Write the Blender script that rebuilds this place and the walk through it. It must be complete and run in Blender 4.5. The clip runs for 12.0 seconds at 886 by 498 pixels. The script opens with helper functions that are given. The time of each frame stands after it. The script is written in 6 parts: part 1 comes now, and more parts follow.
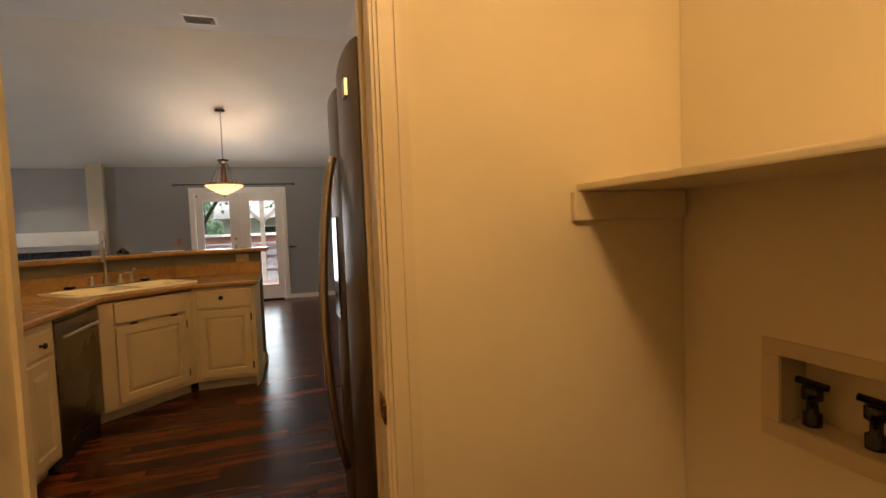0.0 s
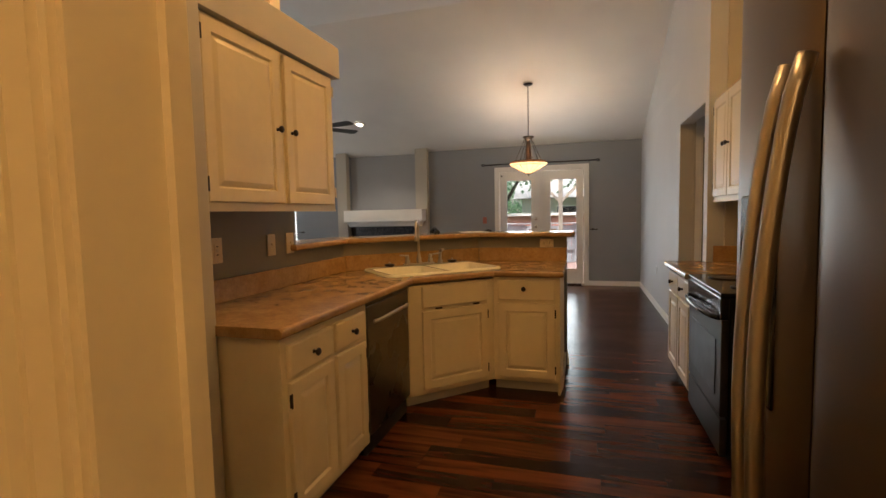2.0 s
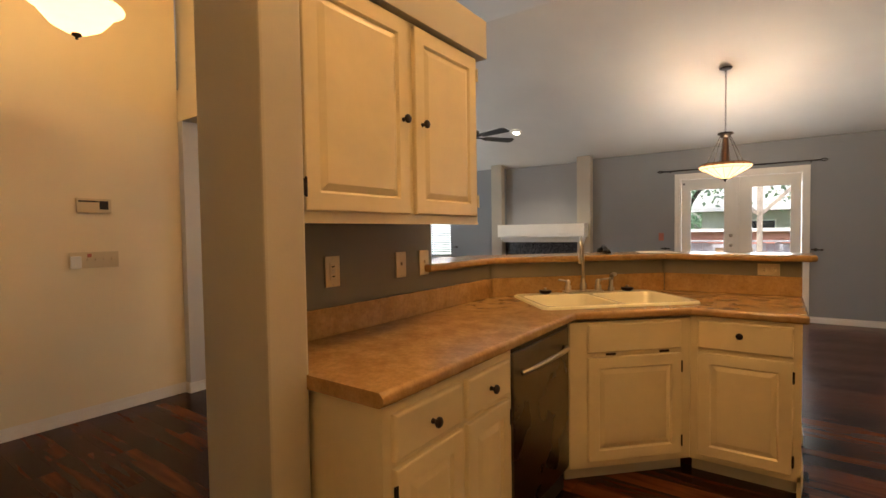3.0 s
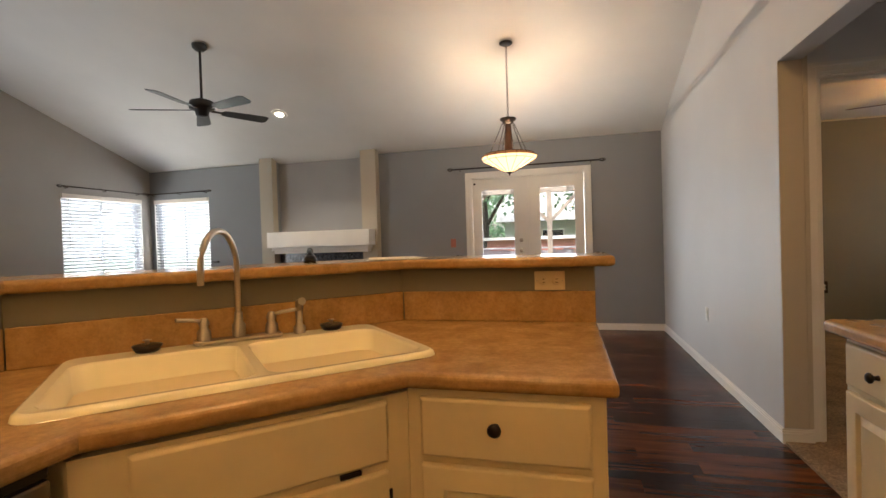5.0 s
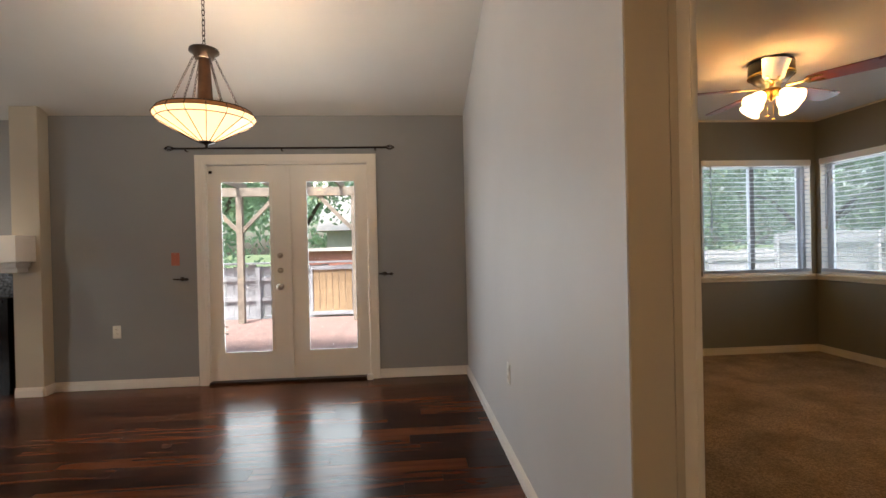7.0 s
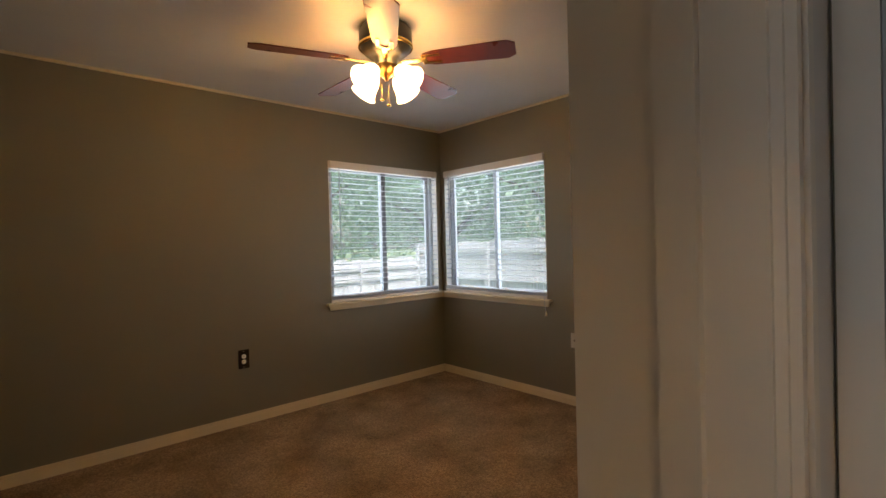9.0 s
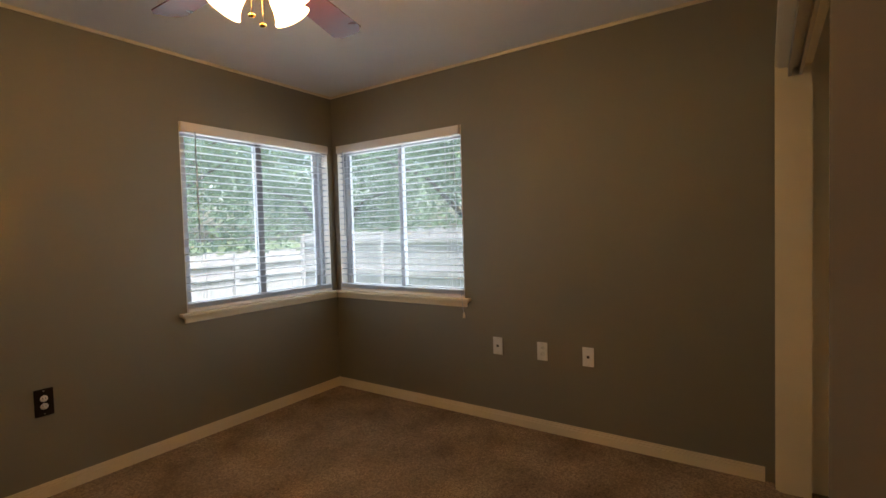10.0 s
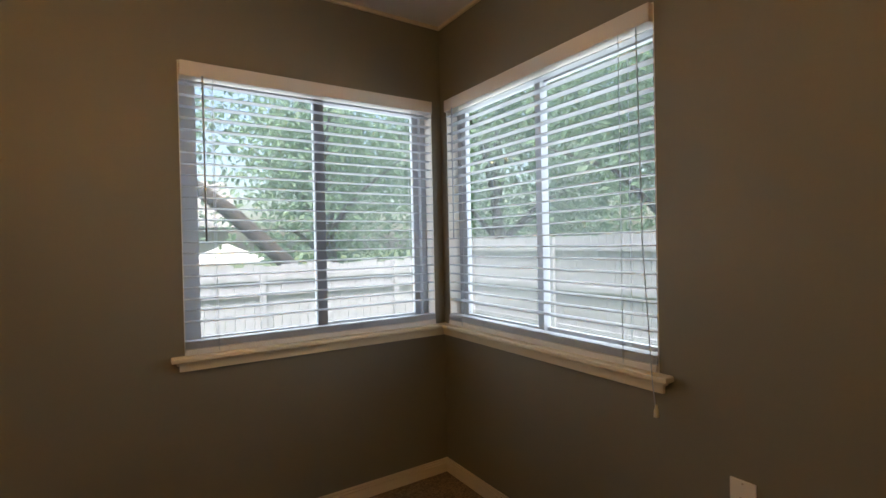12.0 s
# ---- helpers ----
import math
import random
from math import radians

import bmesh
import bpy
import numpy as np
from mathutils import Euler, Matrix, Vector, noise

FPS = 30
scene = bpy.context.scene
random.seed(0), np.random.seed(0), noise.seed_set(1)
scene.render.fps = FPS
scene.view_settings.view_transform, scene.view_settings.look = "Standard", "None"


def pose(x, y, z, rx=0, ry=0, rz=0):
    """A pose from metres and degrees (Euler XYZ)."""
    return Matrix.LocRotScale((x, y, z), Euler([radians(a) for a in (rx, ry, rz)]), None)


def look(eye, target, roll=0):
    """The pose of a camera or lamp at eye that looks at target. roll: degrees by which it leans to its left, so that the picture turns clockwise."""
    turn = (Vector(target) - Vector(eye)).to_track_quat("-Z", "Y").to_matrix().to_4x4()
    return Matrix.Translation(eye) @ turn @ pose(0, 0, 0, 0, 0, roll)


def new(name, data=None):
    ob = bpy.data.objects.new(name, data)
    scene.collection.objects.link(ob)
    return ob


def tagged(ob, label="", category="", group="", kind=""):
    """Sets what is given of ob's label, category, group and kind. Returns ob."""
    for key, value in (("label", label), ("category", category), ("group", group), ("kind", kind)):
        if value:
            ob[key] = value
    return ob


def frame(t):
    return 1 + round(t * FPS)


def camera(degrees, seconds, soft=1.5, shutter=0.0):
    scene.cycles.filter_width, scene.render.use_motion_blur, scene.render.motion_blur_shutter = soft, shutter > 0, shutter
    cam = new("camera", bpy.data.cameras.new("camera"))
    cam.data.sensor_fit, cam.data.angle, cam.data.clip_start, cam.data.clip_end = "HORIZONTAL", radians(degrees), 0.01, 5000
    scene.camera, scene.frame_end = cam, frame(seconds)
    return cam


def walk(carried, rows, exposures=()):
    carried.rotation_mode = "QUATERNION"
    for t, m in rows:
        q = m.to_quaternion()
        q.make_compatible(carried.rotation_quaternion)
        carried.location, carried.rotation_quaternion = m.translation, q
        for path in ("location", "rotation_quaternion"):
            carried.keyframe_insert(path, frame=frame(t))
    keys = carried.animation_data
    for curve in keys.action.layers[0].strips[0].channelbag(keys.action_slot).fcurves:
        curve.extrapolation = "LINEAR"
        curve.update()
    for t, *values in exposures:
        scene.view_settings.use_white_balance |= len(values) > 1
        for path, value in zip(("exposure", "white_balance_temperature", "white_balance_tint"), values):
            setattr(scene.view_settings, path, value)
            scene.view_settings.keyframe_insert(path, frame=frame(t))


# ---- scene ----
cam = camera(86.3, 12.0)
PATH = [
    (0, (0.605, 0.092, 1.269), (1.209, 1.996, 1.171), -2.2),
    (0.5, (0.531, 0.226, 1.265), (0.854, 2.198, 1.18), -0.8),
    (1, (0.484, 0.418, 1.264), (0.555, 2.413, 1.144), -2.4),
    (1.5, (0.468, 0.625, 1.276), (0.325, 2.616, 1.146), -1.8),
    (2, (0.437, 0.932, 1.294), (-0.134, 2.843, 1.148), -1.2),
    (2.5, (0.317, 1.253, 1.297), (-0.624, 3.014, 1.171), -0.0),
    (2.7, (0.264, 1.377, 1.295), (-0.865, 3.026, 1.203), -0.0),
    (4.3, (-0.028, 2.418, 1.28), (-1.212, 4.029, 1.237), -2.0),
    (4.5, (0.058, 2.679, 1.247), (-0.979, 4.389, 1.215), -2.1),
    (5, (0.204, 3.171, 1.196), (-0.304, 5.105, 1.164), -1.8),
    (5.5, (0.414, 3.654, 1.177), (0.318, 5.652, 1.146), -1.3),
    (6, (0.577, 4.101, 1.173), (0.643, 6.099, 1.125), -1.3),
    (6.5, (0.672, 4.575, 1.204), (0.68, 6.574, 1.152), -0.8),
    (7, (0.79, 5.028, 1.23), (0.946, 7.022, 1.219), -1.3),
    (7.5, (1.025, 5.436, 1.242), (1.845, 7.26, 1.26), -3.1),
    (7.6, (1.065, 5.48, 1.249), (1.987, 7.255, 1.261), -3.5),
    (7.7, (1.109, 5.53, 1.242), (2.125, 7.252, 1.262), -3.5),
    (9.3, (2.069, 6.327, 1.343), (3.531, 7.692, 1.308), -1.2),
    (9.5, (2.149, 6.472, 1.317), (3.728, 7.7, 1.297), -1.6),
    (9.8, (2.262, 6.622, 1.295), (3.903, 7.764, 1.246), -2.4),
    (10, (2.347, 6.715, 1.325), (3.997, 7.843, 1.251), -1.6),
    (10.5, (2.616, 6.952, 1.293), (4.297, 8.033, 1.234), -1.4),
    (11, (2.995, 7.152, 1.293), (4.665, 8.251, 1.241), -2.7),
    (11.3, (3.277, 7.237, 1.295), (4.868, 8.447, 1.254), -2.5),
    (11.5, (3.393, 7.298, 1.295), (4.921, 8.587, 1.255), -1.7),
    (12, (3.748, 7.557, 1.291), (4.836, 9.235, 1.268), -1.2),
]
walk(cam, [(t, look(eye, target, roll)) for t, eye, target, roll in PATH], exposures=[(0, 1.48), (1.2, 1.42), (2.0, 1.55), (2.7, 1.9), (4.5, 2.1), (5.2, 1.90), (6.0, 1.68), (7.0, 1.74), (7.5, 1.68), (9.5, 1.95), (11.0, 1.85), (12.0, 1.68)])

# ---- world, sun, large lights ----
world = bpy.data.worlds.new("sky")
scene.world = world
world.use_nodes = True
wn = world.node_tree
sky = wn.nodes.new("ShaderNodeTexSky")
sky.sky_type = "NISHITA"
sky.sun_disc = False
sky.sun_elevation, sky.sun_rotation = radians(62), radians(207)
sky.air_density, sky.dust_density, sky.ozone_density = 1.2, 4.0, 1.0
wn.links.new(sky.outputs[0], wn.nodes["Background"].inputs[0])
wn.nodes["Background"].inputs[1].default_value = 0.15

WARM, SOFTWARM = (1.0, 0.60, 0.25), (1.0, 0.84, 0.66)
KITCHEN = (1.0, 0.57, 0.22)


def lamp(name, kind, where, power, colour, size=0.1, aim=None, shape=None, size_y=None, spot=None):
    data = bpy.data.lights.new(name, kind)
    data.energy, data.color = power, colour
    if kind == "AREA":
        data.size = size
        if size_y:
            data.shape, data.size_y = "RECTANGLE", size_y
    elif kind == "SUN":
        data.angle = radians(size)
    else:
        data.shadow_soft_size = size
    if spot:
        data.spot_size, data.spot_blend = radians(spot), 0.6
    ob = new(name, data)
    ob.matrix_world = look(where, aim) if aim else Matrix.Translation(where)
    return ob


lamp("sun", "SUN", (0, 0, 20), 3.7, (1.0, 0.98, 0.95), 12, aim=(4.8, 9.4, 0))
lamp("laundry_bulb", "POINT", (0.95, 0.0, 2.25), 10.5, WARM, 0.10)
lamp("kitchen_bulb", "POINT", (-0.35, 4.05, 3.45), 11.5, KITCHEN, 0.12)
lamp("kitchen_bulb", "POINT", (-0.05, 2.50, 3.45), 11, KITCHEN, 0.12)
lamp("hall_bulb", "POINT", (-2.64, 2.42, 2.46), 8, WARM, 0.08)
lamp("pendant_bulb", "POINT", (-0.318, 7.79, 2.06), 13, SOFTWARM, 0.10)
lamp("can_bulb", "SPOT", (-3.258, 8.45, 2.80), 14, SOFTWARM, 0.05, aim=(-3.258, 8.45, 0), spot=110)
for dx, dy in ((0.13, 0.0), (-0.13, 0.0), (0.0, 0.13), (0.0, -0.13)):
    lamp("bedroom_bulb", "POINT", (3.405 + dx, 8.20 + dy, 2.185), 2.3, (1.0, 0.57, 0.15), 0.035)
DAY, LATE = (0.86, 0.94, 1.0), (1.0, 0.97, 0.92)
lamp("sky_french_door", "AREA", (-0.30, 9.78, 1.10), 17, DAY, 1.5, aim=(-0.30, 0, 0.9), size_y=1.7)
lamp("sky_bedroom_north", "AREA", (4.50, 9.913, 1.45), 4, DAY, 1.2, aim=(4.50, 0, 1.45), size_y=1.2)
lamp("sky_bedroom_east", "AREA", (5.323, 9.08, 1.45), 4, DAY, 1.2, aim=(0, 9.08, 1.45), size_y=1.2)
lamp("sky_living_north", "AREA", (-5.83, 9.75, 1.40), 11, LATE, 1.05, aim=(-5.83, 0, 1.2), size_y=1.2)
lamp("sky_living_west", "AREA", (-6.68, 8.72, 1.40), 11, LATE, 1.2, aim=(0, 8.72, 1.2), size_y=1.2)

# Lamp in the added west opening, there to brighten the passage.
lamp("sky_living_west", "AREA", (-6.43, 5.73, 1.40), 11, (0.92, 0.96, 1.0), 1.2, aim=(0, 5.73, 1.4), size_y=1.2)

# ---- materials ----


def principled(name, colour, rough=0.5, metal=0.0, vary=0.12, scale=6.0, fine=90.0, bump=0.08, spec=0.5, second=None, coat=0.0):
    """A surface with a base colour that drifts at two scales, and fine relief."""
    m = bpy.data.materials.new(name)
    m.use_nodes = True
    nt = m.node_tree
    b = nt.nodes["Principled BSDF"]
    b.inputs["Roughness"].default_value = rough
    b.inputs["Metallic"].default_value = metal
    b.inputs["Specular IOR Level"].default_value = spec
    b.inputs["Coat Weight"].default_value = coat
    tc = nt.nodes.new("ShaderNodeTexCoord")
    n1 = nt.nodes.new("ShaderNodeTexNoise")
    n1.inputs["Scale"].default_value, n1.inputs["Detail"].default_value = scale, 5
    n2 = nt.nodes.new("ShaderNodeTexNoise")
    n2.inputs["Scale"].default_value, n2.inputs["Detail"].default_value = fine, 3
    nt.links.new(tc.outputs["Object"], n1.inputs["Vector"])
    nt.links.new(tc.outputs["Object"], n2.inputs["Vector"])
    ramp = nt.nodes.new("ShaderNodeMix")
    ramp.data_type = "RGBA"
    lo = second or tuple(c * (1 - vary) for c in colour)
    ramp.inputs["A"].default_value = (*lo, 1)
    ramp.inputs["B"].default_value = (*colour, 1)
    sm = nt.nodes.new("ShaderNodeMapRange")
    sm.inputs["From Min"].default_value, sm.inputs["From Max"].default_value = 0.32, 0.68
    nt.links.new(n1.outputs["Fac"], sm.inputs["Value"])
    nt.links.new(sm.outputs[0], ramp.inputs["Factor"])
    nt.links.new(ramp.outputs["Result"], b.inputs["Base Color"])
    rr = nt.nodes.new("ShaderNodeMapRange")
    rr.inputs["To Min"].default_value, rr.inputs["To Max"].default_value = max(0.02, rough - 0.08), min(1, rough + 0.08)
    nt.links.new(n1.outputs["Fac"], rr.inputs["Value"])
    nt.links.new(rr.outputs[0], b.inputs["Roughness"])
    if bump:
        bp = nt.nodes.new("ShaderNodeBump")
        bp.inputs["Strength"].default_value, bp.inputs["Distance"].default_value = bump, 0.004
        nt.links.new(n2.outputs["Fac"], bp.inputs["Height"])
        nt.links.new(bp.outputs[0], b.inputs["Normal"])
    return m


def glowing(name, colour, strength, through_light=0.0):
    m = bpy.data.materials.new(name)
    m.use_nodes = True
    b = m.node_tree.nodes["Principled BSDF"]
    b.inputs["Base Color"].default_value = (*colour, 1)
    b.inputs["Emission Color"].default_value = (*colour, 1)
    b.inputs["Emission Strength"].default_value = strength
    b.inputs["Roughness"].default_value = 0.35
    if through_light:
        nt = m.node_tree
        tr = nt.nodes.new("ShaderNodeBsdfTransparent")
        mx = nt.nodes.new("ShaderNodeMixShader")
        mx.inputs[0].default_value = through_light
        tr.inputs[0].default_value = (*colour, 1)
        nt.links.new(b.outputs[0], mx.inputs[1])
        nt.links.new(tr.outputs[0], mx.inputs[2])
        nt.links.new(mx.outputs[0], nt.nodes["Material Output"].inputs[0])
    return m


def clear_glass(name, tint=(1, 1, 1)):
    m = bpy.data.materials.new(name)
    m.use_nodes = True
    nt = m.node_tree
    nt.nodes.clear()
    out = nt.nodes.new("ShaderNodeOutputMaterial")
    tr = nt.nodes.new("ShaderNodeBsdfTransparent")
    tr.inputs[0].default_value = (*tint, 1)
    gl = nt.nodes.new("ShaderNodeBsdfGlossy")
    gl.inputs["Roughness"].default_value = 0.02
    lw = nt.nodes.new("ShaderNodeLayerWeight")
    lw.inputs[0].default_value = 0.5
    steep, fr = nt.nodes.new("ShaderNodeMath"), nt.nodes.new("ShaderNodeMath")
    steep.operation, fr.operation = "POWER", "MULTIPLY_ADD"
    steep.inputs[1].default_value = 5.0
    fr.inputs[1].default_value, fr.inputs[2].default_value = 0.8, 0.025
    nt.links.new(lw.outputs["Facing"], steep.inputs[0])
    nt.links.new(steep.outputs[0], fr.inputs[0])
    mx = nt.nodes.new("ShaderNodeMixShader")
    nt.links.new(fr.outputs[0], mx.inputs[0])
    nt.links.new(tr.outputs[0], mx.inputs[1])
    nt.links.new(gl.outputs[0], mx.inputs[2])
    nt.links.new(mx.outputs[0], out.inputs[0])
    return m


def plank_wood(name):
    """Dark red-brown laminate: streaks along the board, a tone of its own for each board."""
    m = bpy.data.materials.new(name)
    m.use_nodes = True
    nt = m.node_tree
    b = nt.nodes["Principled BSDF"]
    tc = nt.nodes.new("ShaderNodeTexCoord")
    oi = nt.nodes.new("ShaderNodeObjectInfo")
    geo = nt.nodes.new("ShaderNodeNewGeometry")
    add = nt.nodes.new("ShaderNodeMath")
    add.operation = "ADD"
    nt.links.new(oi.outputs["Random"], add.inputs[0])
    nt.links.new(geo.outputs["Random Per Island"], add.inputs[1])
    frac = nt.nodes.new("ShaderNodeMath")
    frac.operation = "FRACT"
    nt.links.new(add.outputs[0], frac.inputs[0])
    shift = nt.nodes.new("ShaderNodeVectorMath")
    shift.operation = "MULTIPLY_ADD"
    comb = nt.nodes.new("ShaderNodeCombineXYZ")
    for k in ("X", "Y", "Z"):
        nt.links.new(frac.outputs[0], comb.inputs[k])
    nt.links.new(comb.outputs[0], shift.inputs[0])
    shift.inputs[1].default_value = (37, 23, 11)
    nt.links.new(geo.outputs["Position"], shift.inputs[2])
    mp = nt.nodes.new("ShaderNodeMapping")
    mp.inputs["Scale"].default_value = (0.8, 8.0, 1.0)
    nt.links.new(shift.outputs[0], mp.inputs["Vector"])
    n1 = nt.nodes.new("ShaderNodeTexNoise")
    n1.inputs["Scale"].default_value, n1.inputs["Detail"].default_value, n1.inputs["Distortion"].default_value = 2.2, 6, 0.6
    nt.links.new(mp.outputs[0], n1.inputs["Vector"])
    mixf = nt.nodes.new("ShaderNodeMath")
    mixf.operation = "MULTIPLY_ADD"
    nt.links.new(frac.outputs[0], mixf.inputs[0])
    mixf.inputs[1].default_value = 0.38
    nt.links.new(n1.outputs["Fac"], mixf.inputs[2])
    ramp = nt.nodes.new("ShaderNodeValToRGB")
    cr = ramp.color_ramp
    cr.elements[0].position, cr.elements[0].color = 0.38, (0.007, 0.0026, 0.0016, 1)
    cr.elements[1].position, cr.elements[1].color = 0.92, (0.118, 0.037, 0.014, 1)
    e = cr.elements.new(0.62)
    e.color = (0.034, 0.0100, 0.0048, 1)
    nt.links.new(mixf.outputs[0], ramp.inputs[0])
    nt.links.new(ramp.outputs[0], b.inputs["Base Color"])
    n2 = nt.nodes.new("ShaderNodeTexNoise")
    n2.inputs["Scale"].default_value = 3.0
    nt.links.new(geo.outputs["Position"], n2.inputs["Vector"])
    rr = nt.nodes.new("ShaderNodeMapRange")
    b.inputs["Specular IOR Level"].default_value = 0.15
    rr.inputs["To Min"].default_value, rr.inputs["To Max"].default_value = 0.15, 0.32
    nt.links.new(n2.outputs["Fac"], rr.inputs["Value"])
    nt.links.new(rr.outputs[0], b.inputs["Roughness"])
    bp = nt.nodes.new("ShaderNodeBump")
    bp.inputs["Strength"].default_value, bp.inputs["Distance"].default_value = 0.12, 0.002
    nt.links.new(n1.outputs["Fac"], bp.inputs["Height"])
    nt.links.new(bp.outputs[0], b.inputs["Normal"])
    return m


def speckle(m, scale, lo, hi):
    """Fine flecks over a material's colour."""
    nt = m.node_tree
    b = nt.nodes["Principled BSDF"]
    src = b.inputs["Base Color"].links[0].from_socket
    geo = nt.nodes.new("ShaderNodeNewGeometry")
    vo = nt.nodes.new("ShaderNodeTexNoise")
    vo.inputs["Scale"].default_value, vo.inputs["Detail"].default_value, vo.inputs["Roughness"].default_value = scale, 4, 0.75
    nt.links.new(geo.outputs["Position"], vo.inputs["Vector"])
    mr = nt.nodes.new("ShaderNodeMapRange")
    mr.inputs["From Min"].default_value, mr.inputs["From Max"].default_value = 0.35, 0.65
    mr.inputs["To Min"].default_value, mr.inputs["To Max"].default_value = lo, hi
    nt.links.new(vo.outputs["Fac"], mr.inputs["Value"])
    mul = nt.nodes.new("ShaderNodeVectorMath")
    mul.operation = "MULTIPLY"
    nt.links.new(src, mul.inputs[0])
    nt.links.new(mr.outputs[0], mul.inputs[1])
    nt.links.new(mul.outputs[0], b.inputs["Base Color"])
    return m


def leaf_blade(name, colour, second):
    """Thin leaves that let some light through."""
    m = principled(name, colour, 0.5, vary=0.4, scale=0.8, bump=0, second=second)
    nt = m.node_tree
    b = nt.nodes["Principled BSDF"]
    tr = nt.nodes.new("ShaderNodeBsdfTranslucent")
    nt.links.new(b.inputs["Base Color"].links[0].from_socket, tr.inputs[0])
    mx = nt.nodes.new("ShaderNodeMixShader")
    mx.inputs[0].default_value = 0.6
    nt.links.new(b.outputs[0], mx.inputs[1])
    nt.links.new(tr.outputs[0], mx.inputs[2])
    nt.links.new(mx.outputs[0], nt.nodes["Material Output"].inputs[0])
    return m


def carpet_pile(name):
    m = principled(name, (0.33, 0.235, 0.145), 0.95, 0, scale=3.2, fine=260, bump=0.9, spec=0.1, second=(0.19, 0.13, 0.076))
    return speckle(m, 95.0, 0.55, 1.45)


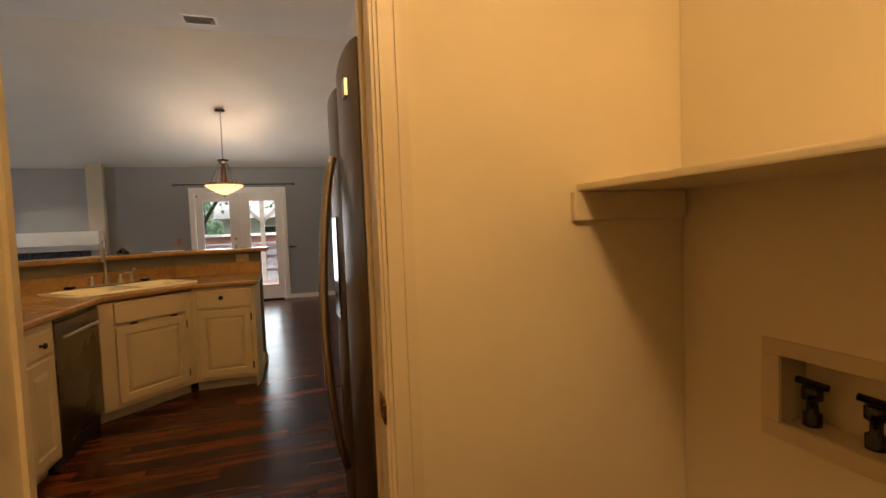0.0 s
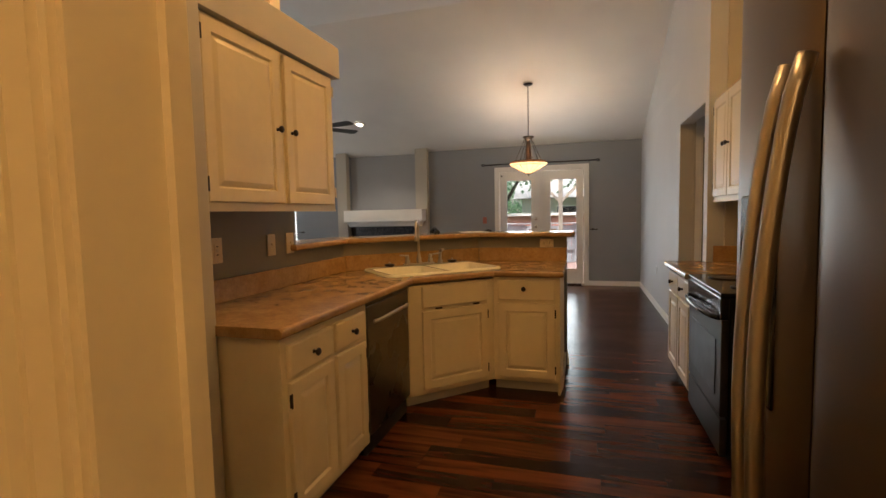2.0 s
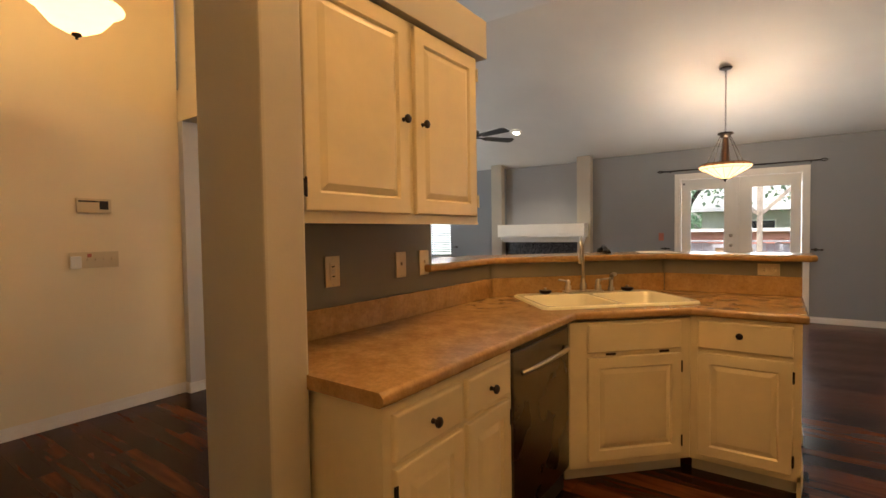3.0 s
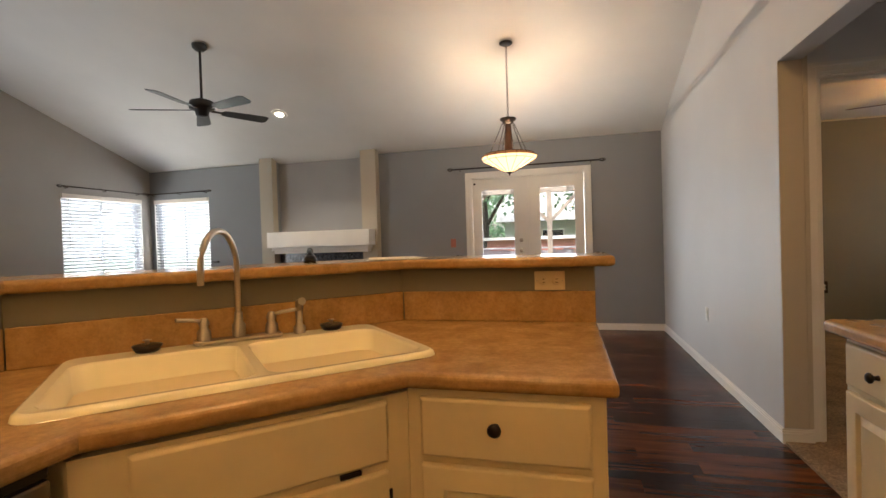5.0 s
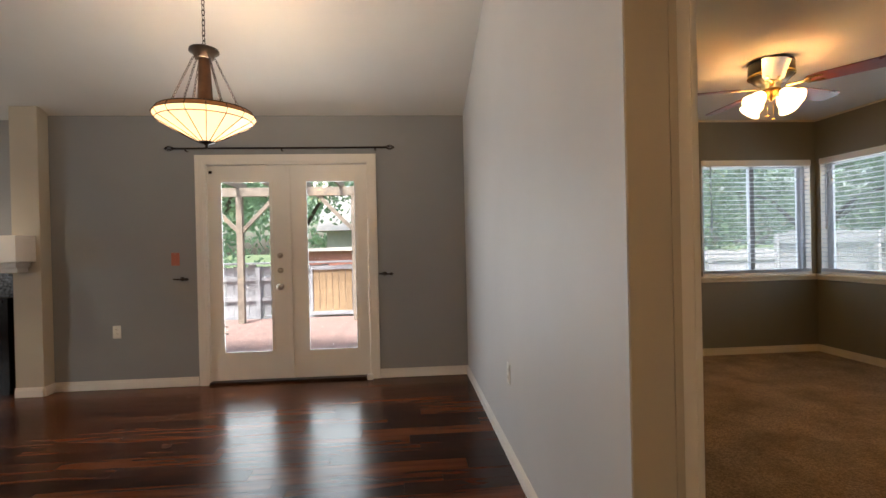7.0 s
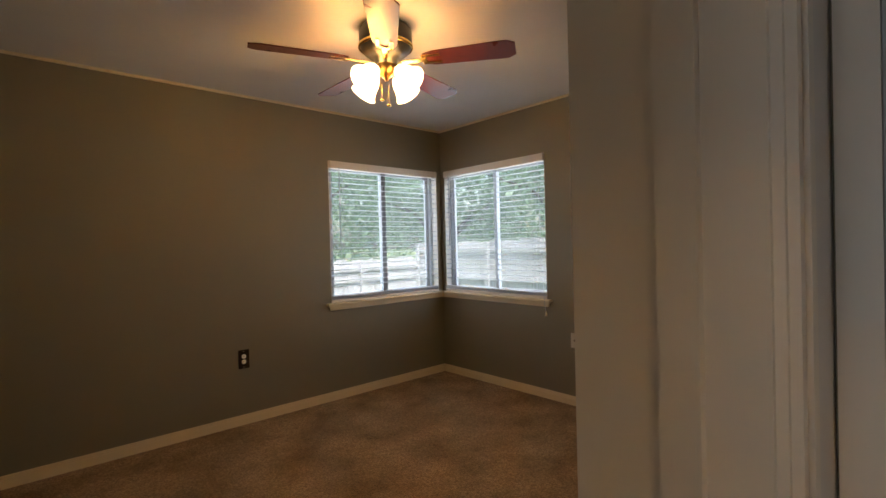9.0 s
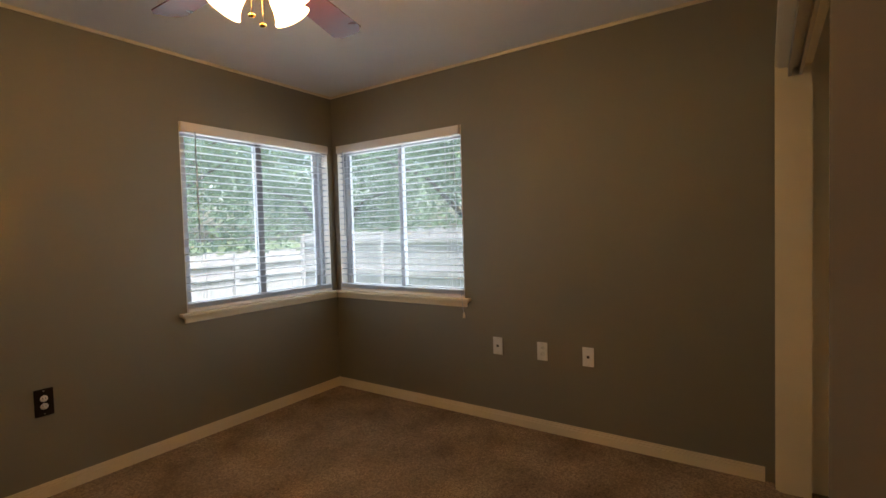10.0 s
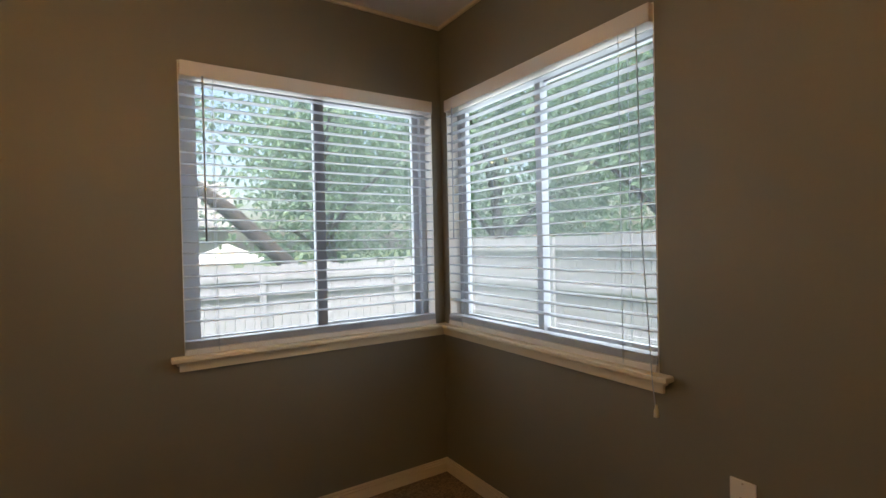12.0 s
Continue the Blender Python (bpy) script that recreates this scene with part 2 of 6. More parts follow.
M = dict(
    cream=principled("cream_wall_paint", (0.80, 0.70, 0.50), 0.6, vary=0.05, scale=2.5, fine=160, bump=0.05),
    grey=principled("blue_grey_wall_paint", (0.268, 0.282, 0.303), 0.62, vary=0.06, scale=2.0, fine=160, bump=0.06),
    pale=principled("pale_grey_wall_paint", (0.56, 0.56, 0.57), 0.55, vary=0.07, scale=1.7, fine=140, bump=0.08),
    passage=principled("off_white_wall_paint", (0.76, 0.76, 0.77), 0.5, vary=0.05, scale=1.7, fine=140, bump=0.06),
    beige=principled("beige_wall_paint", (0.50, 0.455, 0.375), 0.6, vary=0.06, scale=2.0, fine=140, bump=0.06),
    taupe=principled("taupe_wall_paint", (0.205, 0.190, 0.145), 0.62, vary=0.07, scale=1.8, fine=150, bump=0.06),
    ceiling=principled("white_ceiling_paint", (0.78, 0.76, 0.73), 0.8, vary=0.05, scale=2.0, fine=120, bump=0.15),
    trim=principled("white_trim_paint", (0.82, 0.80, 0.76), 0.38, vary=0.05, scale=5, bump=0.02),
    creamtrim=principled("cream_trim_paint", (0.76, 0.66, 0.47), 0.38, vary=0.06, scale=5, bump=0.02),
    cabinet=principled("cream_cabinet_paint", (0.72, 0.605, 0.385), 0.38, vary=0.05, scale=4, bump=0.03),
    laminate=principled("mottled_tan_laminate", (0.42, 0.26, 0.104), 0.21, vary=0.3, scale=13, fine=60, bump=0.01, second=(0.33, 0.192, 0.072)),
    lightsteel=principled("light_stainless_steel", (0.21, 0.18, 0.15), 0.28, 1.0, vary=0.08, scale=3, fine=200, bump=0.02),
    steel=principled("brushed_stainless_steel", (0.165, 0.118, 0.076), 0.38, 0.8, vary=0.08, scale=3, fine=200, bump=0.02),
    ovensteel=principled("dark_stainless_steel", (0.07, 0.062, 0.055), 0.4, 0.8, vary=0.08, scale=3, fine=200, bump=0.02),
    nickel=principled("satin_nickel", (0.50, 0.45, 0.385), 0.34, 1.0, vary=0.05, bump=0),
    brass=principled("polished_brass", (0.80, 0.56, 0.20), 0.22, 1.0, vary=0.15, scale=30, bump=0),
    darkbrass=principled("aged_dark_brass", (0.22, 0.13, 0.045), 0.4, 1.0, vary=0.2, scale=30, bump=0),
    bronze=principled("dark_bronze", (0.035, 0.025, 0.02), 0.38, 0.7, vary=0.3, scale=30, bump=0.02),
    black=principled("black_enamel", (0.012, 0.012, 0.013), 0.16, 0, vary=0.2, bump=0),
    plastic=principled("almond_plastic", (0.62, 0.52, 0.34), 0.4, vary=0.03, bump=0),
    whiteplastic=principled("white_plastic", (0.78, 0.77, 0.74), 0.4, vary=0.03, bump=0),
    dark=principled("dark_recess", (0.02, 0.018, 0.016), 0.7, bump=0),
    porcelain=principled("bisque_porcelain", (0.80, 0.76, 0.57), 0.12, vary=0.03, bump=0, coat=0.4),
    floorwood=plank_wood("dark_laminate_boards"),
    tandoor=principled("tan_door_paint", (0.15, 0.110, 0.062), 0.85, spec=0.15, vary=0.07, scale=3, bump=0.03),
    carpet=carpet_pile("brown_carpet"),
    glass=clear_glass("window_glass"),
    # White slats against the light: their shade is put into this bluish grey.
    blind=principled("backlit_white_blind_vinyl", (0.46, 0.49, 0.545), 0.45, vary=0.04, bump=0.02),
    valance=principled("off_white_valance", (0.74, 0.69, 0.63), 0.45, vary=0.04, bump=0.02),
    livingwall=principled("warm_grey_wall_paint", (0.36, 0.345, 0.325), 0.62, vary=0.06, scale=2.0, fine=160, bump=0.06),
    niche=principled("mid_grey_wall_paint", (0.36, 0.365, 0.375), 0.6, vary=0.06, scale=2),
    # White vinyl, darkened and blued here for its backlit inner side.
    vinylframe=principled("shaded_white_vinyl_frame", (0.50, 0.53, 0.58), 0.4, vary=0.04, bump=0.02),
    # Darker copy of the frame: backlit shade put into the colour.
    shadeframe=principled("backlit_grey_frame", (0.17, 0.17, 0.18), 0.4, vary=0.06, bump=0.02),
    fanwood=principled("dark_red_fan_wood", (0.15, 0.026, 0.014), 0.30, vary=0.25, scale=8, bump=0.02),
    fanblack=principled("black_fan_wood", (0.022, 0.020, 0.020), 0.35, vary=0.3, scale=8, bump=0.02),
    shade=glowing("lit_frosted_glass", (1.0, 0.80, 0.50), 2.8, 0.45),
    bowl=glowing("lit_amber_glass", (1.0, 0.76, 0.44), 0.55, 0.32),
    canglow=glowing("lit_lamp_face", (1.0, 0.86, 0.66), 4.0),
    deck=principled("weathered_deck_boards", (0.27, 0.175, 0.15), 0.8, vary=0.25, scale=7, bump=0.3),
    fence=principled("weathered_fence_boards", (0.43, 0.435, 0.46), 0.85, vary=0.3, scale=6, bump=0.3),
    post=principled("grey_pergola_timber", (0.30, 0.25, 0.20), 0.85, vary=0.35, scale=8, bump=0.4),
    bark=principled("tree_bark", (0.07, 0.055, 0.045), 0.9, vary=0.4, scale=9, fine=40, bump=0.8),
    leaf=leaf_blade("green_leaves", (0.27, 0.40, 0.25), (0.17, 0.27, 0.17)),
    grass=principled("grass", (0.10, 0.14, 0.05), 0.9, vary=0.4, scale=1.2, bump=0.5),
)

speckle(M["laminate"], 90.0, 0.93, 1.07)
speckle(M["cabinet"], 3.0, 0.95, 1.03)



def haze_screen(name, cover):
    """Grey cloth added for window haze: partly clear, it catches and passes daylight."""
    m = bpy.data.materials.new(name)
    m.use_nodes = True
    nt = m.node_tree
    nt.nodes.clear()
    out = nt.nodes.new("ShaderNodeOutputMaterial")
    tr, df, tl = (nt.nodes.new("ShaderNodeBsdf" + k) for k in ("Transparent", "Diffuse", "Translucent"))
    for n in (df, tl):
        n.inputs[0].default_value = (0.62, 0.66, 0.70, 1)
    cloth, mx = nt.nodes.new("ShaderNodeMixShader"), nt.nodes.new("ShaderNodeMixShader")
    cloth.inputs[0].default_value, mx.inputs[0].default_value = 0.75, cover
    nt.links.new(df.outputs[0], cloth.inputs[1])
    nt.links.new(tl.outputs[0], cloth.inputs[2])
    nt.links.new(tr.outputs[0], mx.inputs[1])
    nt.links.new(cloth.outputs[0], mx.inputs[2])
    nt.links.new(mx.outputs[0], out.inputs[0])
    return m


speckle(M["laminate"], 42.0, 0.88, 1.12)
speckle(M["deck"], 14.0, 0.75, 1.2)
M["screen"] = haze_screen("haze_screen_cloth", 0.20)

# ---- builders ----


def box(bm, x0, x1, y0, y1, z0, z1, bevel=0.0, m=None):
    vs = bmesh.ops.create_cube(bm, size=1.0)["verts"]
    bmesh.ops.scale(bm, verts=vs, vec=(x1 - x0, y1 - y0, z1 - z0))
    bmesh.ops.translate(bm, verts=vs, vec=((x0 + x1) / 2, (y0 + y1) / 2, (z0 + z1) / 2))
    if bevel:
        es = list({e for v in vs for e in v.link_edges})
        r = bmesh.ops.bevel(bm, geom=es, offset=bevel, segments=2, profile=0.6, affect="EDGES", clamp_overlap=True)
        vs = list({v for f in r["faces"] for v in f.verts} | {v for v in vs if v.is_valid})
    if m is not None:
        bmesh.ops.transform(bm, matrix=m, verts=vs)
    return vs


def boxes(*dims, bevel=0.0):
    bm = bmesh.new()
    for d in dims:
        box(bm, *d, bevel=bevel)
    return bm


def prism(points, z0, z1, bevel=0.0, bm=None):
    bm = bm or bmesh.new()
    lo = [bm.verts.new((x, y, z0)) for x, y in points]
    hi = [bm.verts.new((x, y, z1)) for x, y in points]
    n = len(points)
    fs = [bm.faces.new(lo[::-1]), bm.faces.new(hi)]
    fs += [bm.faces.new((lo[i], lo[(i + 1) % n], hi[(i + 1) % n], hi[i])) for i in range(n)]
    bmesh.ops.recalc_face_normals(bm, faces=fs)
    if bevel:
        es = list({e for f in fs[:2] for e in f.edges})
        bmesh.ops.bevel(bm, geom=es, offset=bevel, segments=4, profile=0.5, affect="EDGES", clamp_overlap=True)
    return bm


def lathe(profile, seg=24, bm=None, m=None):
    """Turns (radius, height) pairs round z."""
    bm = bm or bmesh.new()
    rings, made = [], []
    for r, z in profile:
        ring = [bm.verts.new((r * math.cos(2 * math.pi * k / seg), r * math.sin(2 * math.pi * k / seg), z)) for k in range(seg)] if r > 1e-5 else [bm.verts.new((0, 0, z))]
        rings.append(ring)
        made += ring
    fs = []
    for a, b in zip(rings, rings[1:]):
        for k in range(seg):
            j = (k + 1) % seg
            if len(a) == 1 and len(b) == 1:
                continue
            if len(a) == 1:
                fs.append(bm.faces.new((a[0], b[j], b[k])))
            elif len(b) == 1:
                fs.append(bm.faces.new((a[k], a[j], b[0])))
            else:
                fs.append(bm.faces.new((a[k], a[j], b[j], b[k])))
    for f in fs:
        f.smooth = True
    bmesh.ops.recalc_face_normals(bm, faces=fs)
    if m is not None:
        bmesh.ops.transform(bm, matrix=m, verts=made)
    return bm


def tube(path, radius, seg=10, bm=None, radii=None):
    """A round bar along a path of points."""
    bm = bm or bmesh.new()
    pts = [Vector(p) for p in path]
    rings = []
    up = Vector((0.13, 0.31, 0.94)).normalized()
    for i, p in enumerate(pts):
        d = (pts[min(i + 1, len(pts) - 1)] - pts[max(i - 1, 0)]).normalized()
        a = d.cross(up)
        if a.length < 1e-3:
            a = d.cross(Vector((1, 0, 0)))
        a.normalize()
        b = d.cross(a)
        r = radii[i] if radii else radius
        rings.append([bm.verts.new(p + r * (math.cos(2 * math.pi * k / seg) * a + math.sin(2 * math.pi * k / seg) * b)) for k in range(seg)])
    fs = []
    for a, b in zip(rings, rings[1:]):
        fs += [bm.faces.new((a[k], a[(k + 1) % seg], b[(k + 1) % seg], b[k])) for k in range(seg)]
    for f in fs:
        f.smooth = True
    fs += [bm.faces.new(rings[0][::-1]), bm.faces.new(rings[-1])]
    bmesh.ops.recalc_face_normals(bm, faces=fs)
    return bm


def mesh_of(name, bm):
    me = bpy.data.meshes.new(name)
    bm.to_mesh(me)
    bm.free()
    return me


def part(name, bm, material, parent, label="", at=None):
    me = bm if isinstance(bm, bpy.types.Mesh) else mesh_of(name, bm)
    if not me.materials:
        me.materials.append(material)
    ob = new(name, me)
    ob.parent = parent
    if at is not None:
        ob.matrix_basis = at
    return tagged(ob, label)


def structure(name, bm, material, label, category):
    me = mesh_of(name, bm)
    me.materials.append(material)
    return tagged(new(name, me), label, category, kind="structure")


def thing(name, m, label, category, group=""):
    ob = new(name)
    ob.empty_display_size = 0.1
    ob.matrix_basis = m
    return tagged(ob, label, category, group)


def solid(name, bm, material, label, category, m=None, group=""):
    me = mesh_of(name, bm)
    me.materials.append(material)
    ob = new(name, me)
    if m is not None:
        ob.matrix_basis = m
    return tagged(ob, label, category, group)

# ---- the large structure ----
SLOPE, EAVE, NORTH = 0.347, 2.495, 9.53
RIDGE_Y = 6.23
RIDGE = EAVE + SLOPE * (NORTH - RIDGE_Y)


def gable_wall(x0, x1, y0, y1, extra):
    """A wall along y that follows the sloped ceiling, with more boxes joined to it."""
    bm = bmesh.new()
    ys = [y0] + ([RIDGE_Y] if y0 < RIDGE_Y < y1 else []) + [y1]
    z0 = extra
    outline = [(y0, z0)] + [(y1, z0)] + [(y, min(RIDGE, EAVE + SLOPE * (NORTH - y)) + 0.03) for y in reversed(ys)]
    a = [bm.verts.new((x0, y, z)) for y, z in outline]
    b = [bm.verts.new((x1, y, z)) for y, z in outline]
    fs = [bm.faces.new(a), bm.faces.new(b[::-1])]
    n = len(a)
    fs += [bm.faces.new((a[i], b[i], b[(i + 1) % n], a[(i + 1) % n])) for i in range(n)]
    bmesh.ops.recalc_face_normals(bm, faces=fs)
    return bm


structure("subfloor", boxes((-6.6, 1.48, -2.0, 9.66, -0.12, -0.012)), M["dark"], "bare dark subfloor under the boards", "floor")
structure("carpet_floor", boxes((1.36, 5.40, 5.05, 9.95, -0.10, 0.016)), M["carpet"], "brown cut-pile carpet, trodden and patchy", "carpet")

# main ceiling: flat over the kitchen, sloped over the dining end
bm = bmesh.new()
outline = [(-2.0, RIDGE), (RIDGE_Y, RIDGE), (NORTH + 0.12, EAVE - SLOPE * 0.12)]
lo = [bm.verts.new((x, y, z)) for x in (-6.6, 1.48) for y, z in outline]
hi = [bm.verts.new((x, y, z + 0.12)) for x in (-6.6, 1.48) for y, z in outline]
for q in ((0, 1, 4, 3), (1, 2, 5, 4)):
    bm.faces.new([lo[i] for i in q])
    bm.faces.new([hi[i] for i in reversed(q)])
for i, j in ((0, 1), (1, 2), (2, 5), (5, 4), (4, 3), (3, 0)):
    bm.faces.new((lo[i], hi[i], hi[j], lo[j]))
bmesh.ops.recalc_face_normals(bm, faces=bm.faces)
structure("ceiling_main", bm, M["ceiling"], "white textured vaulted ceiling", "ceiling")
structure("ceiling_bedroom", boxes((1.36, 5.40, 6.235, 9.95, 2.494, 2.60)), M["ceiling"], "white flat bedroom ceiling", "ceiling")
structure("ceiling_closet", boxes((2.76, 5.40, 5.55, 6.232, 2.494, 2.60)), M["ceiling"], "white flat closet ceiling", "ceiling")
# Unseen slab added over everything to keep the sun out of the rooms.
structure("roof", boxes((-7.1, 5.85, -2.6, 10.15, 3.82, 3.95)), M["dark"], "unseen dark slab over the house that blocks the sun", "roof")
structure("ceiling_passage", boxes((1.482, 2.618, 5.172, 6.233, 2.40, 2.49)), M["ceiling"], "white flat passage ceiling", "ceiling")
structure("ceiling_laundry", boxes((-0.9, 1.728, -1.6, 1.236, 2.44, 2.56)), M["ceiling"], "white flat laundry ceiling", "ceiling")

# north wall with the double door and the living-room window
structure("wall_north", boxes(
    (-6.6, -6.37, NORTH, NORTH + 0.14, 0, 2.48), (-6.37, -5.30, NORTH, NORTH + 0.14, 0, 0.76), (-6.37, -5.30, NORTH, NORTH + 0.14, 2.02, 2.48),
    (-5.30, -4.05, NORTH, NORTH + 0.14, 0, 2.48), (-4.05, -2.612, NORTH + 0.10, NORTH + 0.24, 0, 2.48), (-2.612, -1.055, NORTH, NORTH + 0.14, 0, 2.48),
    (-1.055, 0.455, NORTH, NORTH + 0.14, 2.05, 2.48), (0.455, 1.48, NORTH, NORTH + 0.14, 0, 2.48)),
    M["grey"], "blue-grey painted wall with double door opening", "wall")
# west wall of the living room; its southern opening is added to let light in
bm = gable_wall(-6.6, -6.45, -2.0, 5.10, 0)
for y0, y1, z in ((5.10, 6.37, 2.02), (6.37, 8.09, 0.0), (8.09, NORTH, 2.02)):
    me = mesh_of("tmp", gable_wall(-6.6, -6.45, y0, y1, z))
    bm.from_mesh(me)
    bpy.data.meshes.remove(me)
box(bm, -6.6, -6.45, 5.10, 6.37, 0, 0.76)
box(bm, -6.6, -6.45, 8.09, 9.36, 0, 0.76)
box(bm, -6.6, -6.45, 9.36, NORTH, 0, 2.02)
structure("wall_west", bm, M["livingwall"], "warm grey painted wall with a window and an added light opening", "wall")
# east wall with the passage opening
bm = gable_wall(1.36, 1.48, 6.21, NORTH, 0)
for a, b, z in ((5.19, 6.21, 2.137), (5.07, 5.19, 0.0)):
    me = mesh_of("tmp", gable_wall(1.36, 1.48, a, b, z))
    bm.from_mesh(me)
    bpy.data.meshes.remove(me)
structure("wall_east", bm, M["pale"], "pale grey painted wall, scuffed, with passage opening", "wall")
structure("wall_kitchen_return", boxes((1.482, 1.85, 5.05, 5.17, 0, RIDGE)), M["beige"], "beige painted wall return beside the counter", "wall")
structure("wall_kitchen_east", boxes((1.73, 1.85, 1.37, 5.048, 0, RIDGE)), M["cream"], "cream painted kitchen wall", "wall")
# laundry walls
structure("wall_laundry_north", boxes((-0.9, 0.007, 1.237, 1.355, 0, RIDGE), (0.007, 0.818, 1.237, 1.355, 2.06, RIDGE), (0.818, 1.85, 1.237, 1.355, 0, RIDGE)), M["cream"], "cream painted wall with a doorway", "wall")
structure("wall_laundry_east", boxes((1.73, 1.85, -1.6, 0.595, 0, 2.5), (1.73, 1.85, 0.935, 1.235, 0, 2.5), (1.73, 1.85, 0.595, 0.935, 0, 0.752), (1.73, 1.85, 0.595, 0.935, 0.919, 2.5), (1.818, 1.85, 0.595, 0.935, 0.752, 0.919)), M["cream"], "cream painted laundry wall", "wall")
structure("wall_laundry_west", boxes((-0.9, -0.78, -1.6, 1.235, 0, 2.5)), M["cream"], "cream painted laundry wall", "wall")
structure("wall_laundry_south", boxes((-0.9, 1.85, -1.72, -1.585, 0, 2.5)), M["cream"], "cream painted laundry wall", "wall")
# kitchen wing: pillar, wall behind the counter, low wall under the bar
structure("pillar", boxes((-1.26, -0.93, 2.28, 2.415, 0, 2.275), bevel=0.008), M["beige"], "beige painted wall end beside the cabinets", "wall")
structure("wall_counter", boxes((-1.41, -1.29, 2.417, 3.50, 0, 2.275)), M["taupe"], "taupe painted wall behind the counter", "wall")
structure("wall_hall_header", boxes((-1.41, -1.262, 1.37, 2.278, 2.10, 2.275)), M["beige"], "beige painted beam over the hall opening", "wall")
structure("low_wall", prism([(-1.292, 3.502), (-1.292, 4.11), (-0.455, 4.997), (0.30, 4.997), (0.30, 5.12), (-0.51, 5.12), (-1.41, 4.16), (-1.41, 3.502)], 0, 1.088), M["taupe"], "taupe painted low wall under the bar", "wall")
# hall walls
structure("wall_hall_west", boxes((-3.93, -3.81, -2.0, 3.45, 0, RIDGE)), M["cream"], "cream-yellow painted hall wall", "wall")
structure("wall_hall_jog", boxes((-3.93, -3.74, 3.452, 4.05, 0, 2.218)), M["pale"], "pale painted hall wall past the beam", "wall")
structure("wall_hall_beam", boxes((-3.93, -1.412, 3.52, 3.62, 2.471, RIDGE), (-3.93, -1.412, 3.452, 3.62, 2.22, 2.47)), M["cream"], "cream-yellow painted beam across the hall", "wall")
structure("wall_south", boxes((-6.6, -0.9, -2.12, -2.0, 0, RIDGE)), M["cream"], "cream painted far hall wall", "wall")
# passage and bedroom walls
structure("wall_passage_south", boxes((1.852, 2.75, 5.05, 5.17, 0, 2.5)), M["passage"], "off-white passage wall", "wall")
structure("wall_passage_east", boxes((2.62, 2.75, 5.172, 6.233, 0, 2.5)), M["passage"], "off-white passage wall", "wall")
BS0, BS1 = 6.235, 6.40
structure("wall_passage_north", boxes((1.482, 1.556, BS0, 6.33, 0, 2.398), (1.556, 2.360, BS0, 6.33, 2.06, 2.398), (2.360, 2.618, BS0, 6.33, 0, 2.398)), M["passage"], "off-white passage wall with the bedroom doorway", "wall")
structure("wall_bedroom_south", boxes((1.482, 1.556, 6.332, BS1, 0, 2.494), (1.556, 2.360, 6.332, BS1, 2.06, 2.494), (2.360, 3.198, 6.332, BS1, 0, 2.494)), M["taupe"], "taupe bedroom wall with a doorway", "wall")
structure("wall_end", boxes((1.363, 1.479, 6.2055, 6.2095, 0.09, 2.135), (1.481, 1.503, 6.2055, 6.233, 0.09, 2.398)), M["beige"], "beige painted wall end at the passage", "wall")
CL0, CL1 = 6.54, 6.66
structure("wall_closet_front", boxes((3.20, 3.30, CL0 - 0.05, 6.605, 0, 2.06), (3.20, 5.12, CL0, CL1, 2.06, 2.494), (5.12, 5.188, CL0, CL1, 0, 2.494), (3.20, 3.27, BS0, CL0 - 0.052, 0, 2.494)), M["taupe"], "taupe bedroom wall with the closet opening", "wall")
structure("wall_bedroom_west", boxes((1.482, 1.56, BS1 + .002, 9.776, 0, 2.494)), M["taupe"], "taupe bedroom wall", "wall")
BN, BE = 9.78, 5.19
structure("wall_bedroom_north", boxes((1.40, 3.905, BN, BN + .14, 0, 2.6), (3.905, 5.13, BN, BN + .14, 0, 0.836), (3.905, 5.13, BN, BN + .14, 2.07, 2.6), (5.13, BE + .14, BN, BN + .14, 0, 2.6)), M["taupe"], "taupe bedroom wall with a corner window", "wall")
structure("wall_bedroom_east", boxes((BE, BE + .14, 5.6, 8.48, 0, 2.6), (BE, BE + .14, 8.48, 9.72, 0, 0.836), (BE, BE + .14, 8.48, 9.72, 2.07, 2.6), (BE, BE + .14, 9.72, 9.778, 0, 2.6)), M["taupe"], "taupe bedroom wall with a corner window", "wall")
structure("wall_closet", boxes((3.202, 5.188, 5.60, 5.72, 0, 2.5), (3.20, 3.27, 5.722, BS0 - .002, 0, 2.5)), M["cream"], "cream closet walls", "wall")
structure("wall_closet_side", boxes((5.176, 5.1885, 5.722, CL0 - .002, 0, 2.494)), M["cream"], "cream closet side wall", "wall")

# fireplace columns
for x0, x1 in ((-4.268, -4.05), (-2.612, -2.38)):
    structure("wall_fireplace_column", boxes((x0, x1, 9.40, NORTH - 0.002, 0, 2.53), bevel=0.006), M["beige"], "beige painted column beside the fireplace", "wall")

# ---- kitchen ----


def raised_door(w, h, t=0.019, rail=0.055):
    """A cabinet door with a raised panel; its front looks along -y, its lower left corner is the origin."""
    bm = bmesh.new()
    box(bm, 0, w, 0, t, 0, h)
    front = min(bm.faces, key=lambda f: f.calc_center_median().y)
    outer = list(front.edges)
    for d_in, d_out in ((rail, 0.0), (0.008, -0.010), (0.024, 0.008)):
        r = bmesh.ops.inset_region(bm, faces=[front], thickness=d_in, depth=d_out, use_even_offset=True)
    bmesh.ops.bevel(bm, geom=[e for e in outer if e.is_valid], offset=0.005, segments=2, profile=0.5, affect="EDGES")
    return bm


